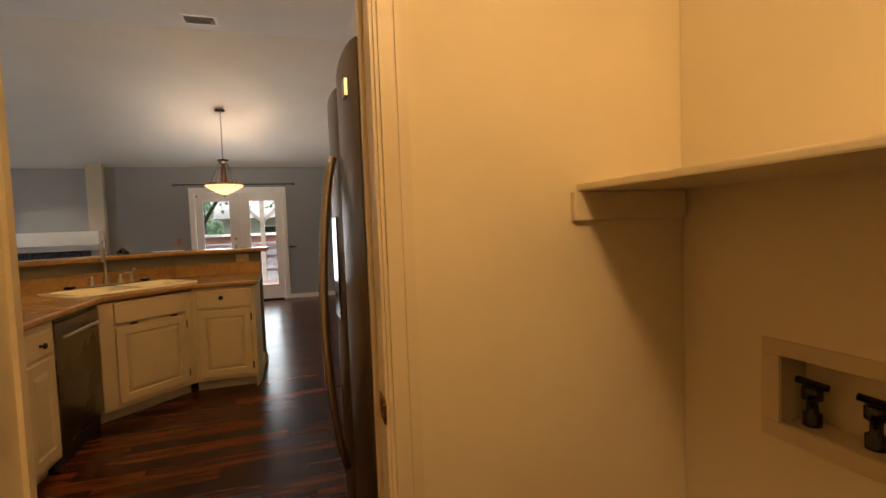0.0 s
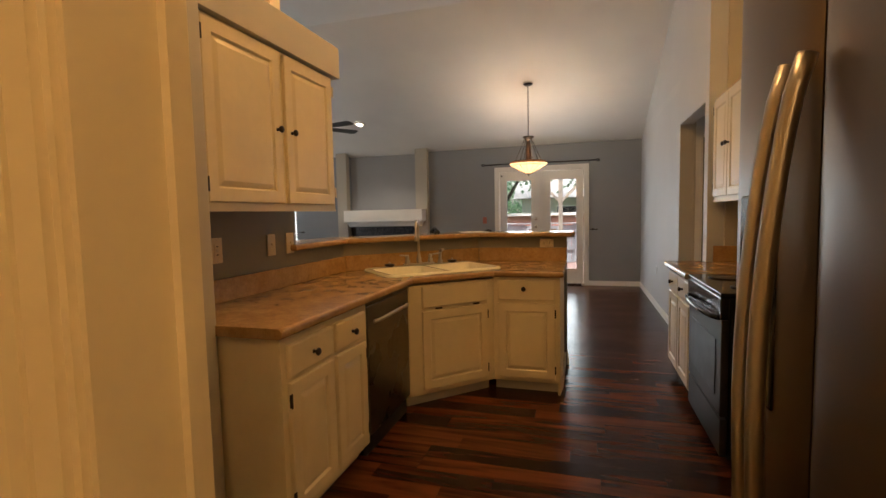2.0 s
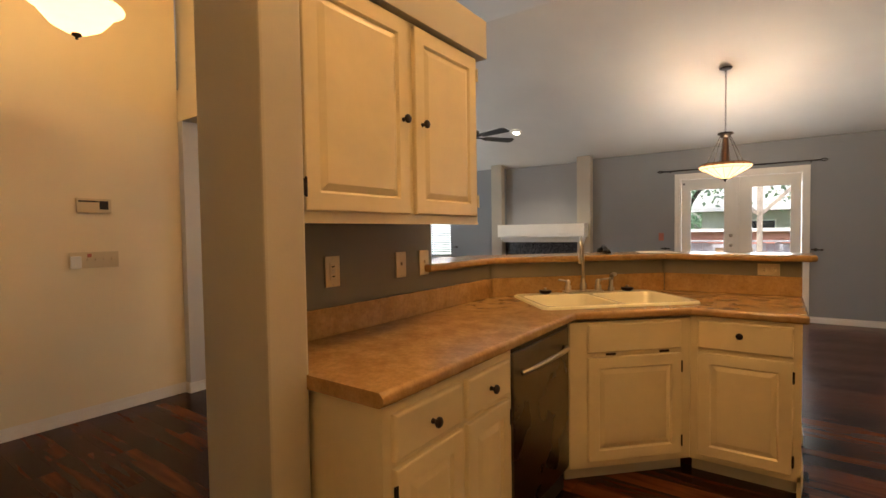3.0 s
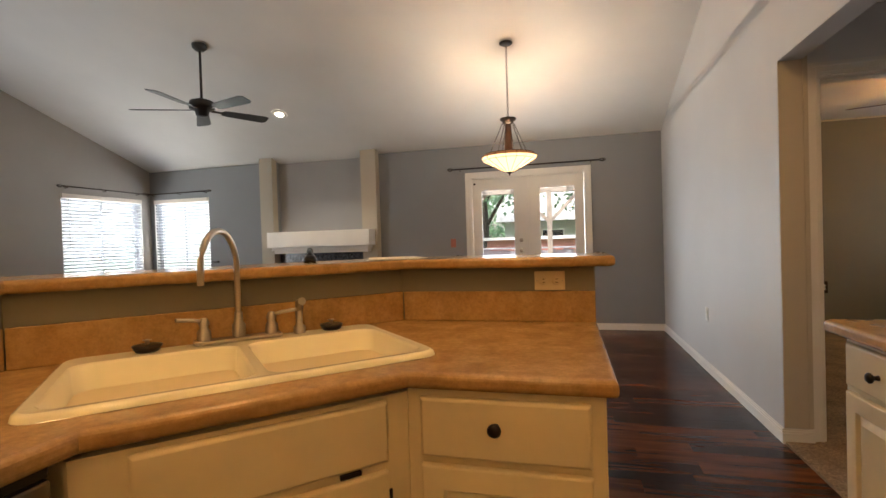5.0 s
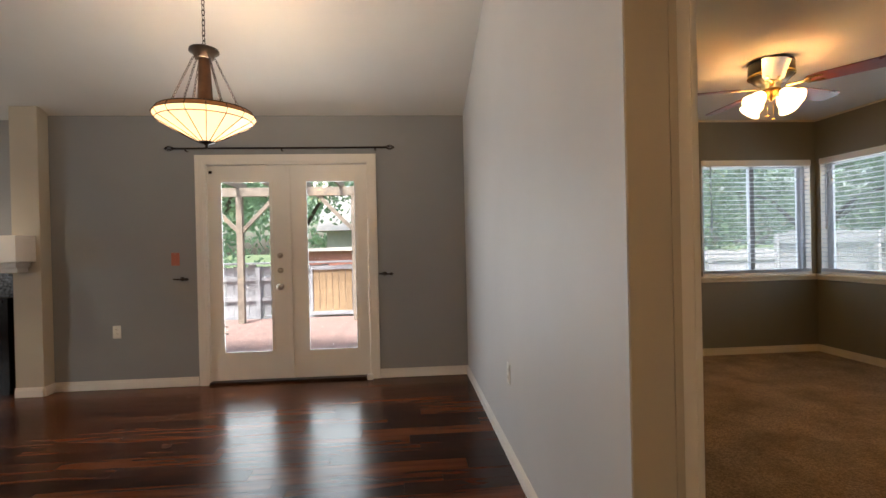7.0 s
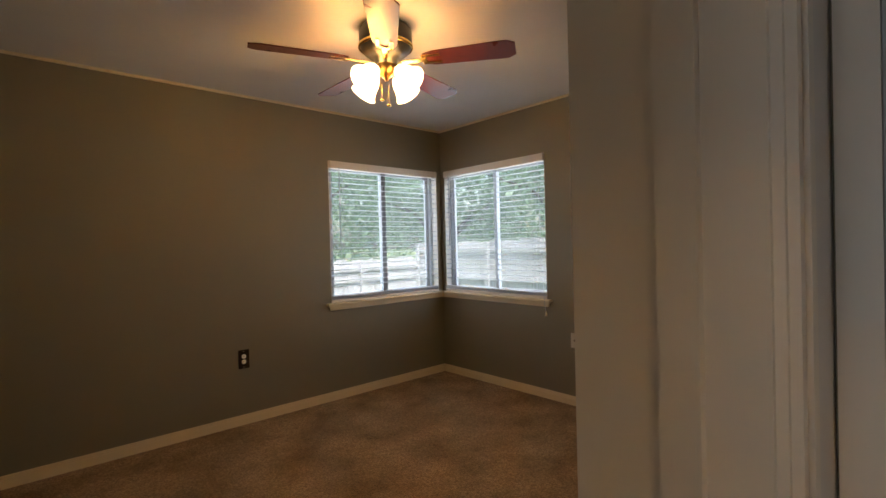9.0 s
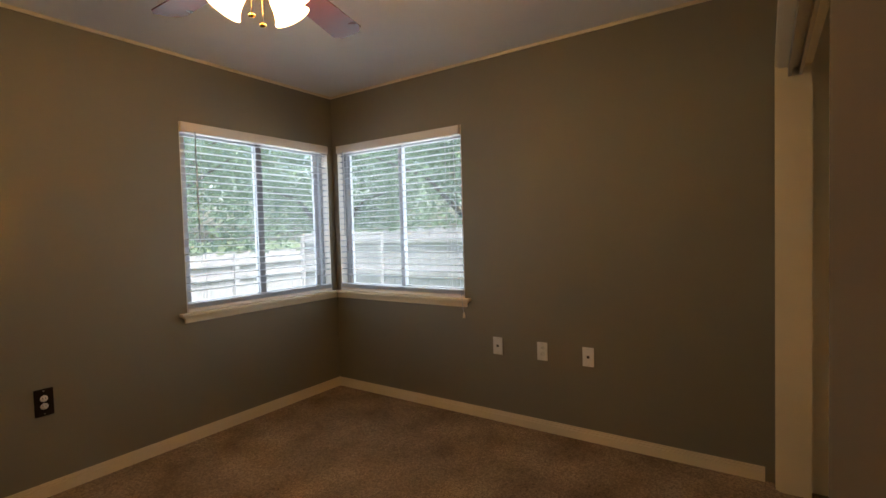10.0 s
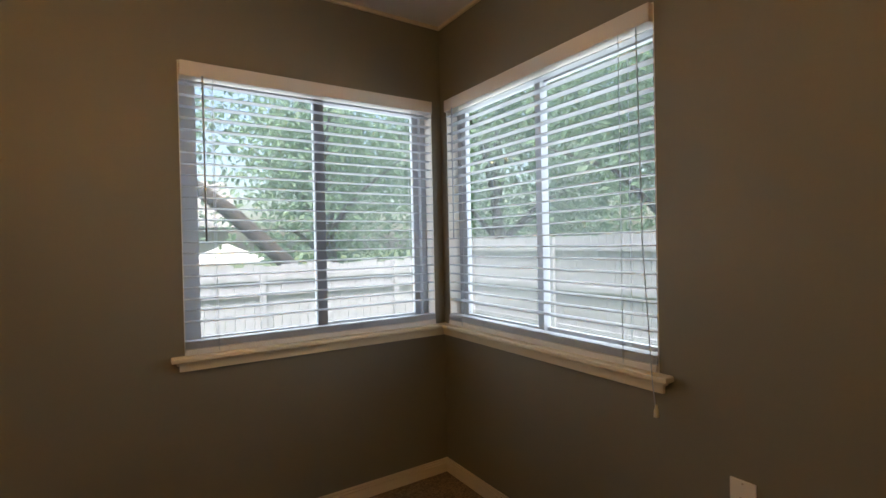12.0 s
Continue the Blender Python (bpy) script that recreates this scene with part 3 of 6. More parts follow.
def drawer_front(w, h, t=0.019):
    bm = bmesh.new()
    box(bm, 0, w, 0, t, 0, h)
    front = min(bm.faces, key=lambda f: f.calc_center_median().y)
    bmesh.ops.bevel(bm, geom=list(front.edges), offset=0.008, segments=3, profile=0.4, affect="EDGES")
    return bm


def knob_bm(r=0.016):
    return lathe([(0, -0.002), (r * 0.55, 0), (r * 0.4, 0.008), (r * 0.45, 0.014), (r, 0.020), (r * 1.02, 0.026), (r * 0.7, 0.031), (0, 0.033)], 16, m=pose(0, 0, 0, 90))


KNOB = mesh_of("knob", knob_bm())
KNOB.materials.append(M["bronze"])
HINGE = mesh_of("hinge", boxes((-0.006, 0.006, -0.007, 0.0, -0.026, 0.026), (-0.004, 0.004, -0.011, -0.007, -0.03, 0.03), bevel=0.002))
HINGE.materials.append(M["bronze"])


HINGE_PAINTED = HINGE.copy()
HINGE_PAINTED.materials[0] = M["cabinet"]


def fit_door(cab, x, z, w, h, knob=None, hinge=None, y=-0.019, name="door", painted=False):
    d = part(name, raised_door(w, h) if name == "door" else drawer_front(w, h), M["cabinet"], cab, at=pose(x, y, z))
    if knob:
        part("knob", KNOB, M["bronze"], d, "dark bronze knob", at=pose(knob[0], 0, knob[1]))
    if hinge is not None:
        for hz in (0.07, h - 0.07):
            part("hinge", HINGE_PAINTED if painted else HINGE, M["bronze"], d, "" if painted else "dark bronze hinge", at=pose(hinge, 0.008, hz))
    return d


KICK, CAB_TOP, CNT = 0.085, 0.842, 0.883

# left run
cab = thing("base_cabinet", pose(-0.66, 2.43, 0, 0, 0, 90), "cream painted two-door base cabinet with dark knobs", "cabinet")
part("body", boxes((0, 0.73, 0.0, 0.60, KICK, CAB_TOP)), M["cabinet"], cab)
part("toe_kick", boxes((0.0, 0.73, 0.07, 0.088, 0, KICK - 0.002)), M["beige"], cab, "beige toe board")
for x, w, hx, kx in ((0.035, 0.325, 0.0, 0.29), (0.395, 0.295, 0.295, 0.035)):
    fit_door(cab, x, KICK + 0.035, w, 0.535, hinge=hx)
    fit_door(cab, x, KICK + 0.59, w, 0.13, knob=(w / 2, 0.062), name="drawer")

# dishwasher
dw = thing("dishwasher", pose(-0.655, 3.165, 0, 0, 0, 90) @ Matrix.Diagonal((1, 1, 0.963, 1)), "stainless steel dishwasher with a bowed bar handle", "dishwasher")
part("tub", boxes((0.005, 0.605, 0.03, 0.59, 0.0, 0.872)), M["dark"], dw, "dark plastic tub")
part("door", boxes((0.005, 0.605, 0.0, 0.028, 0.12, 0.845), bevel=0.006), M["lightsteel"], dw, "stainless steel door")
part("control_strip", boxes((0.005, 0.605, 0.004, 0.028, 0.847, 0.872), bevel=0.003), M["black"], dw, "black control strip")
part("kick_panel", boxes((0.005, 0.605, 0.05, 0.07, 0.0, 0.115)), M["black"], dw, "black kick panel")
arc = [(0.06 + 0.49 * k / 12, -0.012 - 0.045 * math.sin(math.pi * k / 12) ** 0.6, 0.755 + 0.02 * math.sin(math.pi * k / 12)) for k in range(13)]
part("handle", tube(arc, 0.011), M["nickel"], dw, "bowed steel handle")

# corner sink cabinet
A0, A1 = (-0.66, 3.80), (-0.19, 4.275)
cab = thing("corner_sink_cabinet", pose(*A0, 0, 0, 0, 45.3), "cream painted diagonal corner sink cabinet", "cabinet")
L = math.dist(A0, A1)
inv = pose(*A0, 0, 0, 0, 45.3).inverted()
corner = [inv @ Vector((x, y, 0)) for x, y in (A0, A1, (-0.19, 4.965), (-0.455, 4.965), (-1.262, 4.105), (-1.262, 3.80))]
part("body", prism([(v.x, v.y) for v in corner], KICK, 0.828), M["cabinet"], cab)
part("toe_kick", boxes((0.0, L, 0.07, 0.088, 0, KICK - 0.002)), M["beige"], cab, "beige toe board")
fit_door(cab, 0.09, KICK + 0.035, L - 0.15, 0.53, hinge=L - 0.15)
dr = fit_door(cab, 0.09, KICK + 0.588, L - 0.15, 0.145, name="drawer")
for hx in (0.10, L - 0.27):
    part("hinge", boxes((hx, hx + 0.05, 0.004, 0.012, -0.014, -0.004)), M["bronze"], dr, "dark tilt hinge")

# peninsula cabinet
cab = thing("base_cabinet", pose(-0.188, 4.275, 0), "cream painted single-door base cabinet at the peninsula end", "cabinet")
part("body", boxes((0, 0.468, 0, 0.69, KICK, CAB_TOP)), M["cabinet"], cab)
part("toe_kick", boxes((0.0, 0.455, 0.07, 0.69, 0, KICK - 0.002)), M["beige"], cab, "beige toe board")
part("corner_foot", prism([(0.452, 0.0), (0.468, 0.0), (0.482, 0.16), (0.482, 0.69), (0.456, 0.69), (0.456, 0.16)], 0, KICK + 0.03, 0.003), M["cabinet"], cab)
fit_door(cab, 0.035, KICK + 0.03, 0.40, 0.54, hinge=0.40)
fit_door(cab, 0.035, KICK + 0.59, 0.40, 0.145, knob=(0.185, 0.085), name="drawer")

# worktop with a hole for the sink
SINK = pose(-0.63, 3.80, 0, 0, 0, 44.5)
S0, S1, P0, P1 = -0.125, 0.785, 0.095, 0.648


def rounded(x0, x1, y0, y1, r, n=5):
    pts = []
    for cx, cy, a in ((x1 - r, y0 + r, -90), (x1 - r, y1 - r, 0), (x0 + r, y1 - r, 90), (x0 + r, y0 + r, 180)):
        pts += [(cx + r * math.cos(radians(a + 90 * k / n)), cy + r * math.sin(radians(a + 90 * k / n))) for k in range(n + 1)]
    return pts


bm = bmesh.new()
outer = [(-1.288, 2.405), (-0.63, 2.405), (-0.63, 3.80), (-0.175, 4.245), (0.305, 4.245), (0.305, 4.995), (-0.455, 4.995), (-1.288, 4.11)]
hole = [(SINK @ Vector((x, y, 0)))[:2] for x, y in rounded(S0 + 0.02, S1 - 0.02, P0 + 0.02, P1 - 0.02, 0.05)]
edges = []
for loop in (outer, hole):
    vs = [bm.verts.new((x, y, CNT)) for x, y in loop]
    edges += [bm.edges.new((vs[i], vs[(i + 1) % len(vs)])) for i in range(len(vs))]
fill = bmesh.ops.triangle_fill(bm, edges=edges, use_beauty=True)
faces = [g for g in fill["geom"] if isinstance(g, bmesh.types.BMFace)]
ex = bmesh.ops.extrude_face_region(bm, geom=faces)
bmesh.ops.translate(bm, verts=[g for g in ex["geom"] if isinstance(g, bmesh.types.BMVert)], vec=(0, 0, -0.042))
bmesh.ops.recalc_face_normals(bm, faces=bm.faces)
edge = [e for e in bm.edges if not e.is_boundary and abs(e.verts[0].co.z - e.verts[1].co.z) < 1e-5 and len(e.link_faces) == 2
        and abs(e.link_faces[0].normal.z) + abs(e.link_faces[1].normal.z) < 1.5 and all(v.co.y < 4.30 and v.co.x > -1.0 or (v.co.x > 0.29) for v in e.verts)
        and not (abs(e.verts[0].co.y - 2.405) < 1e-4 and abs(e.verts[1].co.y - 2.405) < 1e-4)
        and min((Vector(p) - e.verts[0].co.xy).length for p in hole) > 1e-3]
bmesh.ops.bevel(bm, geom=edge, offset=0.015, segments=4, profile=0.5, affect="EDGES")
top = thing("worktop", pose(0, 0, 0), "mottled tan laminate worktop with rolled edge and backsplash", "worktop")
part("slab", bm, M["laminate"], top)
SPL = 0.998
part("backsplash", boxes((-1.288, -1.268, 2.415, 4.095, CNT, SPL), bevel=0.004), M["laminate"], top)
part("backsplash", prism([(-1.268, 4.098), (-1.282, 4.110), (-0.458, 4.990), (-0.443, 4.976)], CNT, SPL, 0.003), M["laminate"], top)
part("backsplash", boxes((-0.440, 0.300, 4.975, 4.995, CNT, SPL), bevel=0.004), M["laminate"], top)

# sink
sink = thing("sink", SINK, "bisque double-bowl drop-in kitchen sink", "sink")
bm = bmesh.new()


def loop3(pts, z):
    return [bm.verts.new((x, y, z)) for x, y in pts]


xm = (S0 + S1) / 2
rim_o = [loop3(rounded(S0, S1, P0, P1, 0.05), CNT + 0.001), loop3(rounded(S0 + .003, S1 - .003, P0 + .003, P1 - .003, 0.05), CNT + 0.012), loop3(rounded(S0 + .012, S1 - .012, P0 + .012, P1 - .012, 0.045), CNT + 0.017)]
for a, b in zip(rim_o, rim_o[1:]):
    n = len(a)
    for i in range(n):
        bm.faces.new((a[i], a[(i + 1) % n], b[(i + 1) % n], b[i]))
bowls = []
for x0, x1 in ((S0 + .032, xm - .012), (xm + .012, S1 - .032)):
    ls = [loop3(rounded(x0, x1, P0 + .032, P1 - .095, 0.05), CNT + 0.015), loop3(rounded(x0 + .006, x1 - .006, P0 + .038, P1 - .101, 0.05), CNT + 0.006), loop3(rounded(x0 + .02, x1 - .02, P0 + .065, P1 - .12, 0.05), CNT - 0.15), loop3(rounded(x0 + .05, x1 - .05, P0 + .095, P1 - .15, 0.05), CNT - 0.165)]
    for a, b in zip(ls, ls[1:]):
        n = len(a)
        for i in range(n):
            bm.faces.new((a[i], a[(i + 1) % n], b[(i + 1) % n], b[i]))
    bm.faces.new(ls[-1])
    bowls.append(ls[0])
es = []
for lp in [rim_o[-1]] + bowls:
    for i in range(len(lp)):
        e = bm.edges.get((lp[i], lp[(i + 1) % len(lp)]))
        es.append(e)
bmesh.ops.triangle_fill(bm, edges=es, use_beauty=True)
bmesh.ops.recalc_face_normals(bm, faces=bm.faces)
for f in bm.faces:
    f.smooth = f.normal.z < 0.95
part("basin", bm, M["porcelain"], sink)
for x in (S0 + 0.21, S1 - 0.21):
    part("drain", lathe([(0, 0), (0.035, 0), (0.042, 0.004), (0.042, -0.004), (0, -0.004)], 20), M["nickel"], sink, "steel drain", at=pose(x, P0 + 0.24, CNT - 0.161))

DECK = CNT + 0.018
fy = P1 - 0.042
fc = thing("faucet", SINK @ pose(xm, fy, DECK), "satin nickel bridge faucet with a gooseneck spout", "faucet")
part("base_plate", boxes((-0.13, 0.13, -0.025, 0.025, 0, 0.012), bevel=0.005), M["nickel"], fc)
SW = Matrix.Rotation(radians(-30), 3, "Z")
neck = [(0, 0, 0.01), (0, 0, 0.235)] + [tuple(SW @ Vector((0, -0.112 + 0.112 * math.cos(radians(a)), 0.235 + 0.112 * math.sin(radians(a))))) for a in range(15, 181, 15)] + [tuple(SW @ Vector((0, -0.226, 0.195)))]
part("spout", tube(neck, 0.0092, 12), M["nickel"], fc)
part("collar", lathe([(0.02, 0.01), (0.02, 0.05), (0.014, 0.06), (0.012, 0.09)], 16), M["nickel"], fc)
for sx in (-1, 1):
    h = part("valve", lathe([(0.021, 0.01), (0.019, 0.04), (0.012, 0.05), (0.016, 0.065), (0.010, 0.08), (0, 0.082)], 16), M["nickel"], fc, at=pose(sx * 0.10, 0, 0))
    part("lever", tube([(0, 0, 0.07), (sx * 0.03, -0.01, 0.078), (sx * 0.075, -0.03, 0.085)], 0.006, 8), M["nickel"], h)
spr = thing("side_sprayer", SINK @ pose(xm + 0.19, fy, DECK), "satin nickel side sprayer beside the faucet", "sprayer")
part("body", lathe([(0.02, 0), (0.02, 0.02), (0.012, 0.03), (0.012, 0.08)], 16), M["nickel"], spr)
part("head", tube([(0, 0, 0.08), (0, -0.012, 0.105), (0, -0.05, 0.112)], 0.013, 10), M["nickel"], spr)
for x in (xm - 0.25, xm + 0.30):
    st = thing("sink_stopper", SINK @ pose(x, fy, DECK), "dark metal sink stopper set down on the sink rim", "stopper")
    part("cup", lathe([(0, 0), (0.03, 0), (0.038, 0.012), (0.04, 0.018), (0.03, 0.02), (0, 0.02)], 20), M["bronze"], st)
    part("post", lathe([(0.006, 0.02), (0.006, 0.03), (0.012, 0.033), (0, 0.036)], 12), M["nickel"], st)

# bar top
bar = thing("bar_top", pose(0, 0, 0), "tan laminate raised bar top with rolled edge", "bar counter")
part("slab", prism([(-1.24, 3.43), (-1.24, 4.085), (-0.42, 4.925), (0.34, 4.92), (0.368, 4.945), (0.368, 5.25), (0.34, 5.275), (-0.57, 5.285), (-1.58, 4.24), (-1.60, 3.505), (-1.29, 3.505), (-1.29, 3.43)], 1.090, 1.128, 0.014), M["laminate"], bar)
part("bracket", prism([(0.20, 5.121), (0.235, 5.121), (0.235, 5.27), (0.20, 5.27)], 1.046, 1.089, 0.004), M["bronze"], bar, "dark bracket")

# upper cabinet and soffit on the left
UX = -0.970
cab = thing("wall_cabinet", pose(UX, 2.407, 1.337, 0, 0, 90), "cream painted two-door wall cabinet with dark knobs", "cabinet")
part("body", boxes((0, 1.03, 0, 0.317, 0, 0.755)), M["cabinet"], cab)
part("bottom_rail", boxes((0, 1.03, -0.004, 0.02, -0.012, 0.0)), M["cabinet"], cab)
fit_door(cab, 0.03, 0.025, 0.485, 0.715, knob=(0.45, 0.348), hinge=0.0)
fit_door(cab, 0.555, 0.025, 0.445, 0.715, knob=(0.04, 0.348), hinge=0.455, painted=True)
structure("soffit", boxes((-1.288, UX + 0.03, 2.417, 3.49, 2.098, 2.272), bevel=0.003), M["beige"], "beige boxed soffit over the wall cabinet", "wall")

# right run
RX = 1.105
cab = thing("base_cabinet", pose(RX, 5.045, 0, 0, 0, -90), "cream painted two-door base cabinet beside the stove", "cabinet")
part("body", boxes((0, 0.78, 0, 0.60, KICK, CAB_TOP)), M["cabinet"], cab)
part("toe_kick", boxes((0, 0.78, 0.07, 0.088, 0, KICK - 0.002)), M["beige"], cab, "beige toe board")
for x, w in ((0.025, 0.355), (0.40, 0.355)):
    fit_door(cab, x, KICK + 0.03, w, 0.545, knob=None)
    fit_door(cab, x, KICK + 0.595, w, 0.14, knob=(w / 2, 0.07), name="drawer")
wt = thing("worktop", pose(0, 0, 0), "mottled tan laminate worktop beside the stove", "worktop")
part("slab", prism([(1.06, 4.27), (1.728, 4.27), (1.728, 5.046), (1.357, 5.046), (1.357, 5.115), (1.085, 5.115), (1.06, 5.09)], CNT - 0.042, CNT, 0.013), M["laminate"], wt)
part("backsplash", boxes((1.40, 1.708, 5.028, 5.048, CNT, SPL + 0.01), bevel=0.004), M["laminate"], wt)
part("backsplash", boxes((1.709, 1.729, 4.27, 5.048, CNT, SPL + 0.01), bevel=0.004), M["laminate"], wt)
cab = thing("wall_cabinet", pose(1.40, 5.045, 1.36, 0, 0, -90), "cream painted two-door wall cabinet over the worktop", "cabinet")
part("body", boxes((0, 0.80, 0, 0.325, 0, 0.76)), M["cabinet"], cab)
part("bottom_rail", boxes((0, 0.80, -0.006, 0.02, -0.014, 0.0)), M["cabinet"], cab)
fit_door(cab, 0.03, 0.025, 0.365, 0.71, knob=(0.335, 0.36), hinge=0.0)
fit_door(cab, 0.405, 0.025, 0.365, 0.71, knob=(0.03, 0.36), hinge=0.365)

# stove
stove = thing("stove", pose(1.09, 4.255, 0, 0, 0, -90) @ Matrix.Diagonal((1, 1, 0.955, 1)), "stainless and black electric stove with oven window", "stove")
part("body", boxes((0.0, 0.755, 0.03, 0.63, 0.05, 0.90)), M["black"], stove)
part("oven_door", boxes((0.01, 0.745, -0.005, 0.03, 0.27, 0.78), bevel=0.006), M["ovensteel"], stove, "dark stainless oven door")
part("oven_window", boxes((0.10, 0.655, -0.009, -0.003, 0.36, 0.66), bevel=0.002), M["fanblack"], stove, "black glass oven window")
part("drawer", boxes((0.01, 0.745, -0.003, 0.03, 0.06, 0.255), bevel=0.006), M["ovensteel"], stove, "dark stainless storage drawer")
part("control_fascia", boxes((0.0, 0.755, -0.012, 0.03, 0.785, 0.90), bevel=0.008), M["black"], stove)
arc = [(0.03 + 0.695 * k / 12, -0.012 - 0.045 * math.sin(math.pi * k / 12) ** 0.5, 0.79) for k in range(13)]
part("handle", tube(arc, 0.013), M["black"], stove, "black bar handle")
part("cooktop", boxes((-0.003, 0.758, -0.015, 0.63, 0.901, 0.925), bevel=0.006), M["black"], stove, "black glass cooktop")
for x, y, r in ((0.19, 0.16, 0.10), (0.56, 0.16, 0.08), (0.19, 0.44, 0.08), (0.56, 0.44, 0.10)):
    part("burner", lathe([(r, 0), (r, 0.006), (r * 0.8, 0.008), (r * 0.75, 0.004), (r * 0.5, 0.008), (0, 0.006)], 24), M["bronze"], stove, "dark coil burner", at=pose(x, y, 0.925))
part("backguard", boxes((0.0, 0.755, 0.575, 0.63, 0.925, 1.10), bevel=0.008), M["black"], stove)

# refrigerator, side by side, with bowed doors
FX, FY0, FS, FY1, FH = 0.765, 1.362, 1.808, 2.205, 1.775
fr = thing("refrigerator", pose(0, 0, 0), "stainless side-by-side refrigerator with arched handles", "refrigerator")
part("cabinet_body", boxes((FX + 0.075, FX + 0.80, FY0, FY1, 0.02, FH - 0.01), bevel=0.004), M["steel"], fr, "grey steel body")


def bowed(y0, y1, z0, z1):
    n = 24
    pts = []
    for k in range(n + 1):
        u = k / n
        pts.append((FX + 0.014 * (2 * u - 1) ** 2 + 0.010 * (2 * u - 1) ** 8, y0 + (y1 - y0) * u))
    bm = prism(pts[::-1] + [(FX + 0.07, y0), (FX + 0.07, y1)], z0, z1, 0.0)
    for f in bm.faces:
        f.smooth = abs(f.normal.z) < 0.5 and f.normal.x < -0.5
    for e in bm.edges:
        e.smooth = not any(abs(f.normal.z) > 0.5 for f in e.link_faces)
    return bm


d1 = part("fridge_door", bowed(FY0 + 0.002, FS - 0.003, 0.09, FH), M["steel"], fr, "stainless fresh-food door")
d2 = part("freezer_door", bowed(FS + 0.003, FY1 - 0.002, 0.09, FH), M["steel"], fr, "stainless freezer door")
for y, d in ((FS - 0.035, d1), (FS + 0.035, d2)):
    hp = [(FX - 0.012 - 0.055 * math.sin(math.pi * k / 20) ** 0.7, y, 0.42 + 1.10 * k / 20) for k in range(21)]
    part("handle", tube(hp, 0.014, 10), M["nickel"], d, "arched satin handle")
part("water_dispenser", boxes((FX - 0.002, FX + 0.02, FS + 0.10, FY1 - 0.10, 0.92, 1.32), bevel=0.006), M["black"], d2, "black ice and water dispenser")
part("badge", boxes((FX - 0.004, FX + 0.012, FY0 + 0.075, FY0 + 0.125, 1.64, 1.69), bevel=0.002), M["nickel"], d1, "small metal badge")
part("grille", boxes((FX + 0.03, FX + 0.07, FY0 + 0.01, FY1 - 0.01, 0.0, 0.085)), M["black"], fr, "black base grille")

# ---- doors, windows, trim ----


def casing(bm, axis, face, lo, hi, top, w=0.062, t=0.018, out=-1, bottom=0.0, both=True):
    """A moulded door casing on a wall face; axis 'x': the wall runs along x at y=face."""
    for step, (a, b, d) in enumerate(((0.0, 1.0, 0.010), (0.15, 0.92, 0.014), (0.62, 0.92, 0.018), (0.12, 0.30, 0.017))):
        i, o = a * w, b * w
        y0, y1 = sorted((face, face + out * d * t / 0.018))
        for u0, u1, z0, z1 in ((lo - o, lo - i, bottom, top + o), (hi + i, hi + o, bottom, top + o), (lo - i, hi + i, top + i, top + o))[0 if both else 1:]:
            if axis == "x":
                box(bm, u0, u1, y0, y1, z0, z1)
            else:
                box(bm, y0, y1, u0, u1, z0, z1)
    return bm


def skirting(name, axis, face, lo, hi, out, mat="trim", h=0.085):
    bm = bmesh.new()
    for z0, z1, d in ((0, h * 0.72, 0.014), (h * 0.72, h * 0.86, 0.010), (h * 0.86, h, 0.006)):
        y0, y1 = sorted((face + out * 0.001, face + out * d))
        box(bm, *((lo, hi, y0, y1) if axis == "x" else (y0, y1, lo, hi)), z0 + 0.002, z1)
    return structure(name, bm, M[mat], "white moulded baseboard along the wall" if mat == "trim" else "cream moulded baseboard along the wall", "baseboard")


for i, a in enumerate((
    ("x", NORTH, 0.525, 1.36, -1), ("x", NORTH, -2.375, -1.13, -1), ("x", 9.40, -2.612, -2.38, -1), ("y", -2.38, 9.40, 9.53, 1), ("x", NORTH, -6.45, -4.27, -1),
    ("y", 1.36, 6.21, 9.52, -1), ("x", 6.2055, 1.346, 1.503, -1), ("y", -6.45, 4.0, 9.52, 1), ("y", -3.81, -1.9, 3.45, 1), ("x", 3.452, -3.81, -3.74, -1), ("y", -3.74, 3.44, 4.05, 1),
    ("x", 5.12, -0.51, 0.30, 1), ("y", 0.30, 4.985, 5.12, 1))):
    skirting(f"baseboard_{i + 1}", *a)
for i, a in enumerate((("x", BN, 1.56, BE, -1), ("y", BE, 6.72, BN, -1), ("y", 1.56, 6.41, BN, 1), ("x", BS1, 2.43, 3.19, 1))):
    skirting(f"baseboard_{i + 20}", *a, mat="creamtrim", h=0.09)
for i, a in enumerate((("x", BN, 1.56, BE, -1), ("y", BE, 6.68, BN, -1), ("y", 1.56, 6.41, BN, 1), ("x", BS1, 1.56, 3.19, 1), ("x", 6.66, 3.45, BE, 1))):
    axis, face, lo, hi, out = a
    y0, y1 = sorted((face + out * 0.001, face + out * 0.014))
    structure(f"crown_trim_{i + 1}", boxes((*((lo, hi, y0, y1) if axis == "x" else (y0, y1, lo, hi)), 2.474, 2.492), bevel=0.003), M["creamtrim"], "thin cream crown strip at the ceiling", "trim")

# laundry doorway: jamb and casings
LJ, RJ, LY0, LY1 = 0.007, 0.818, 1.232, 1.359
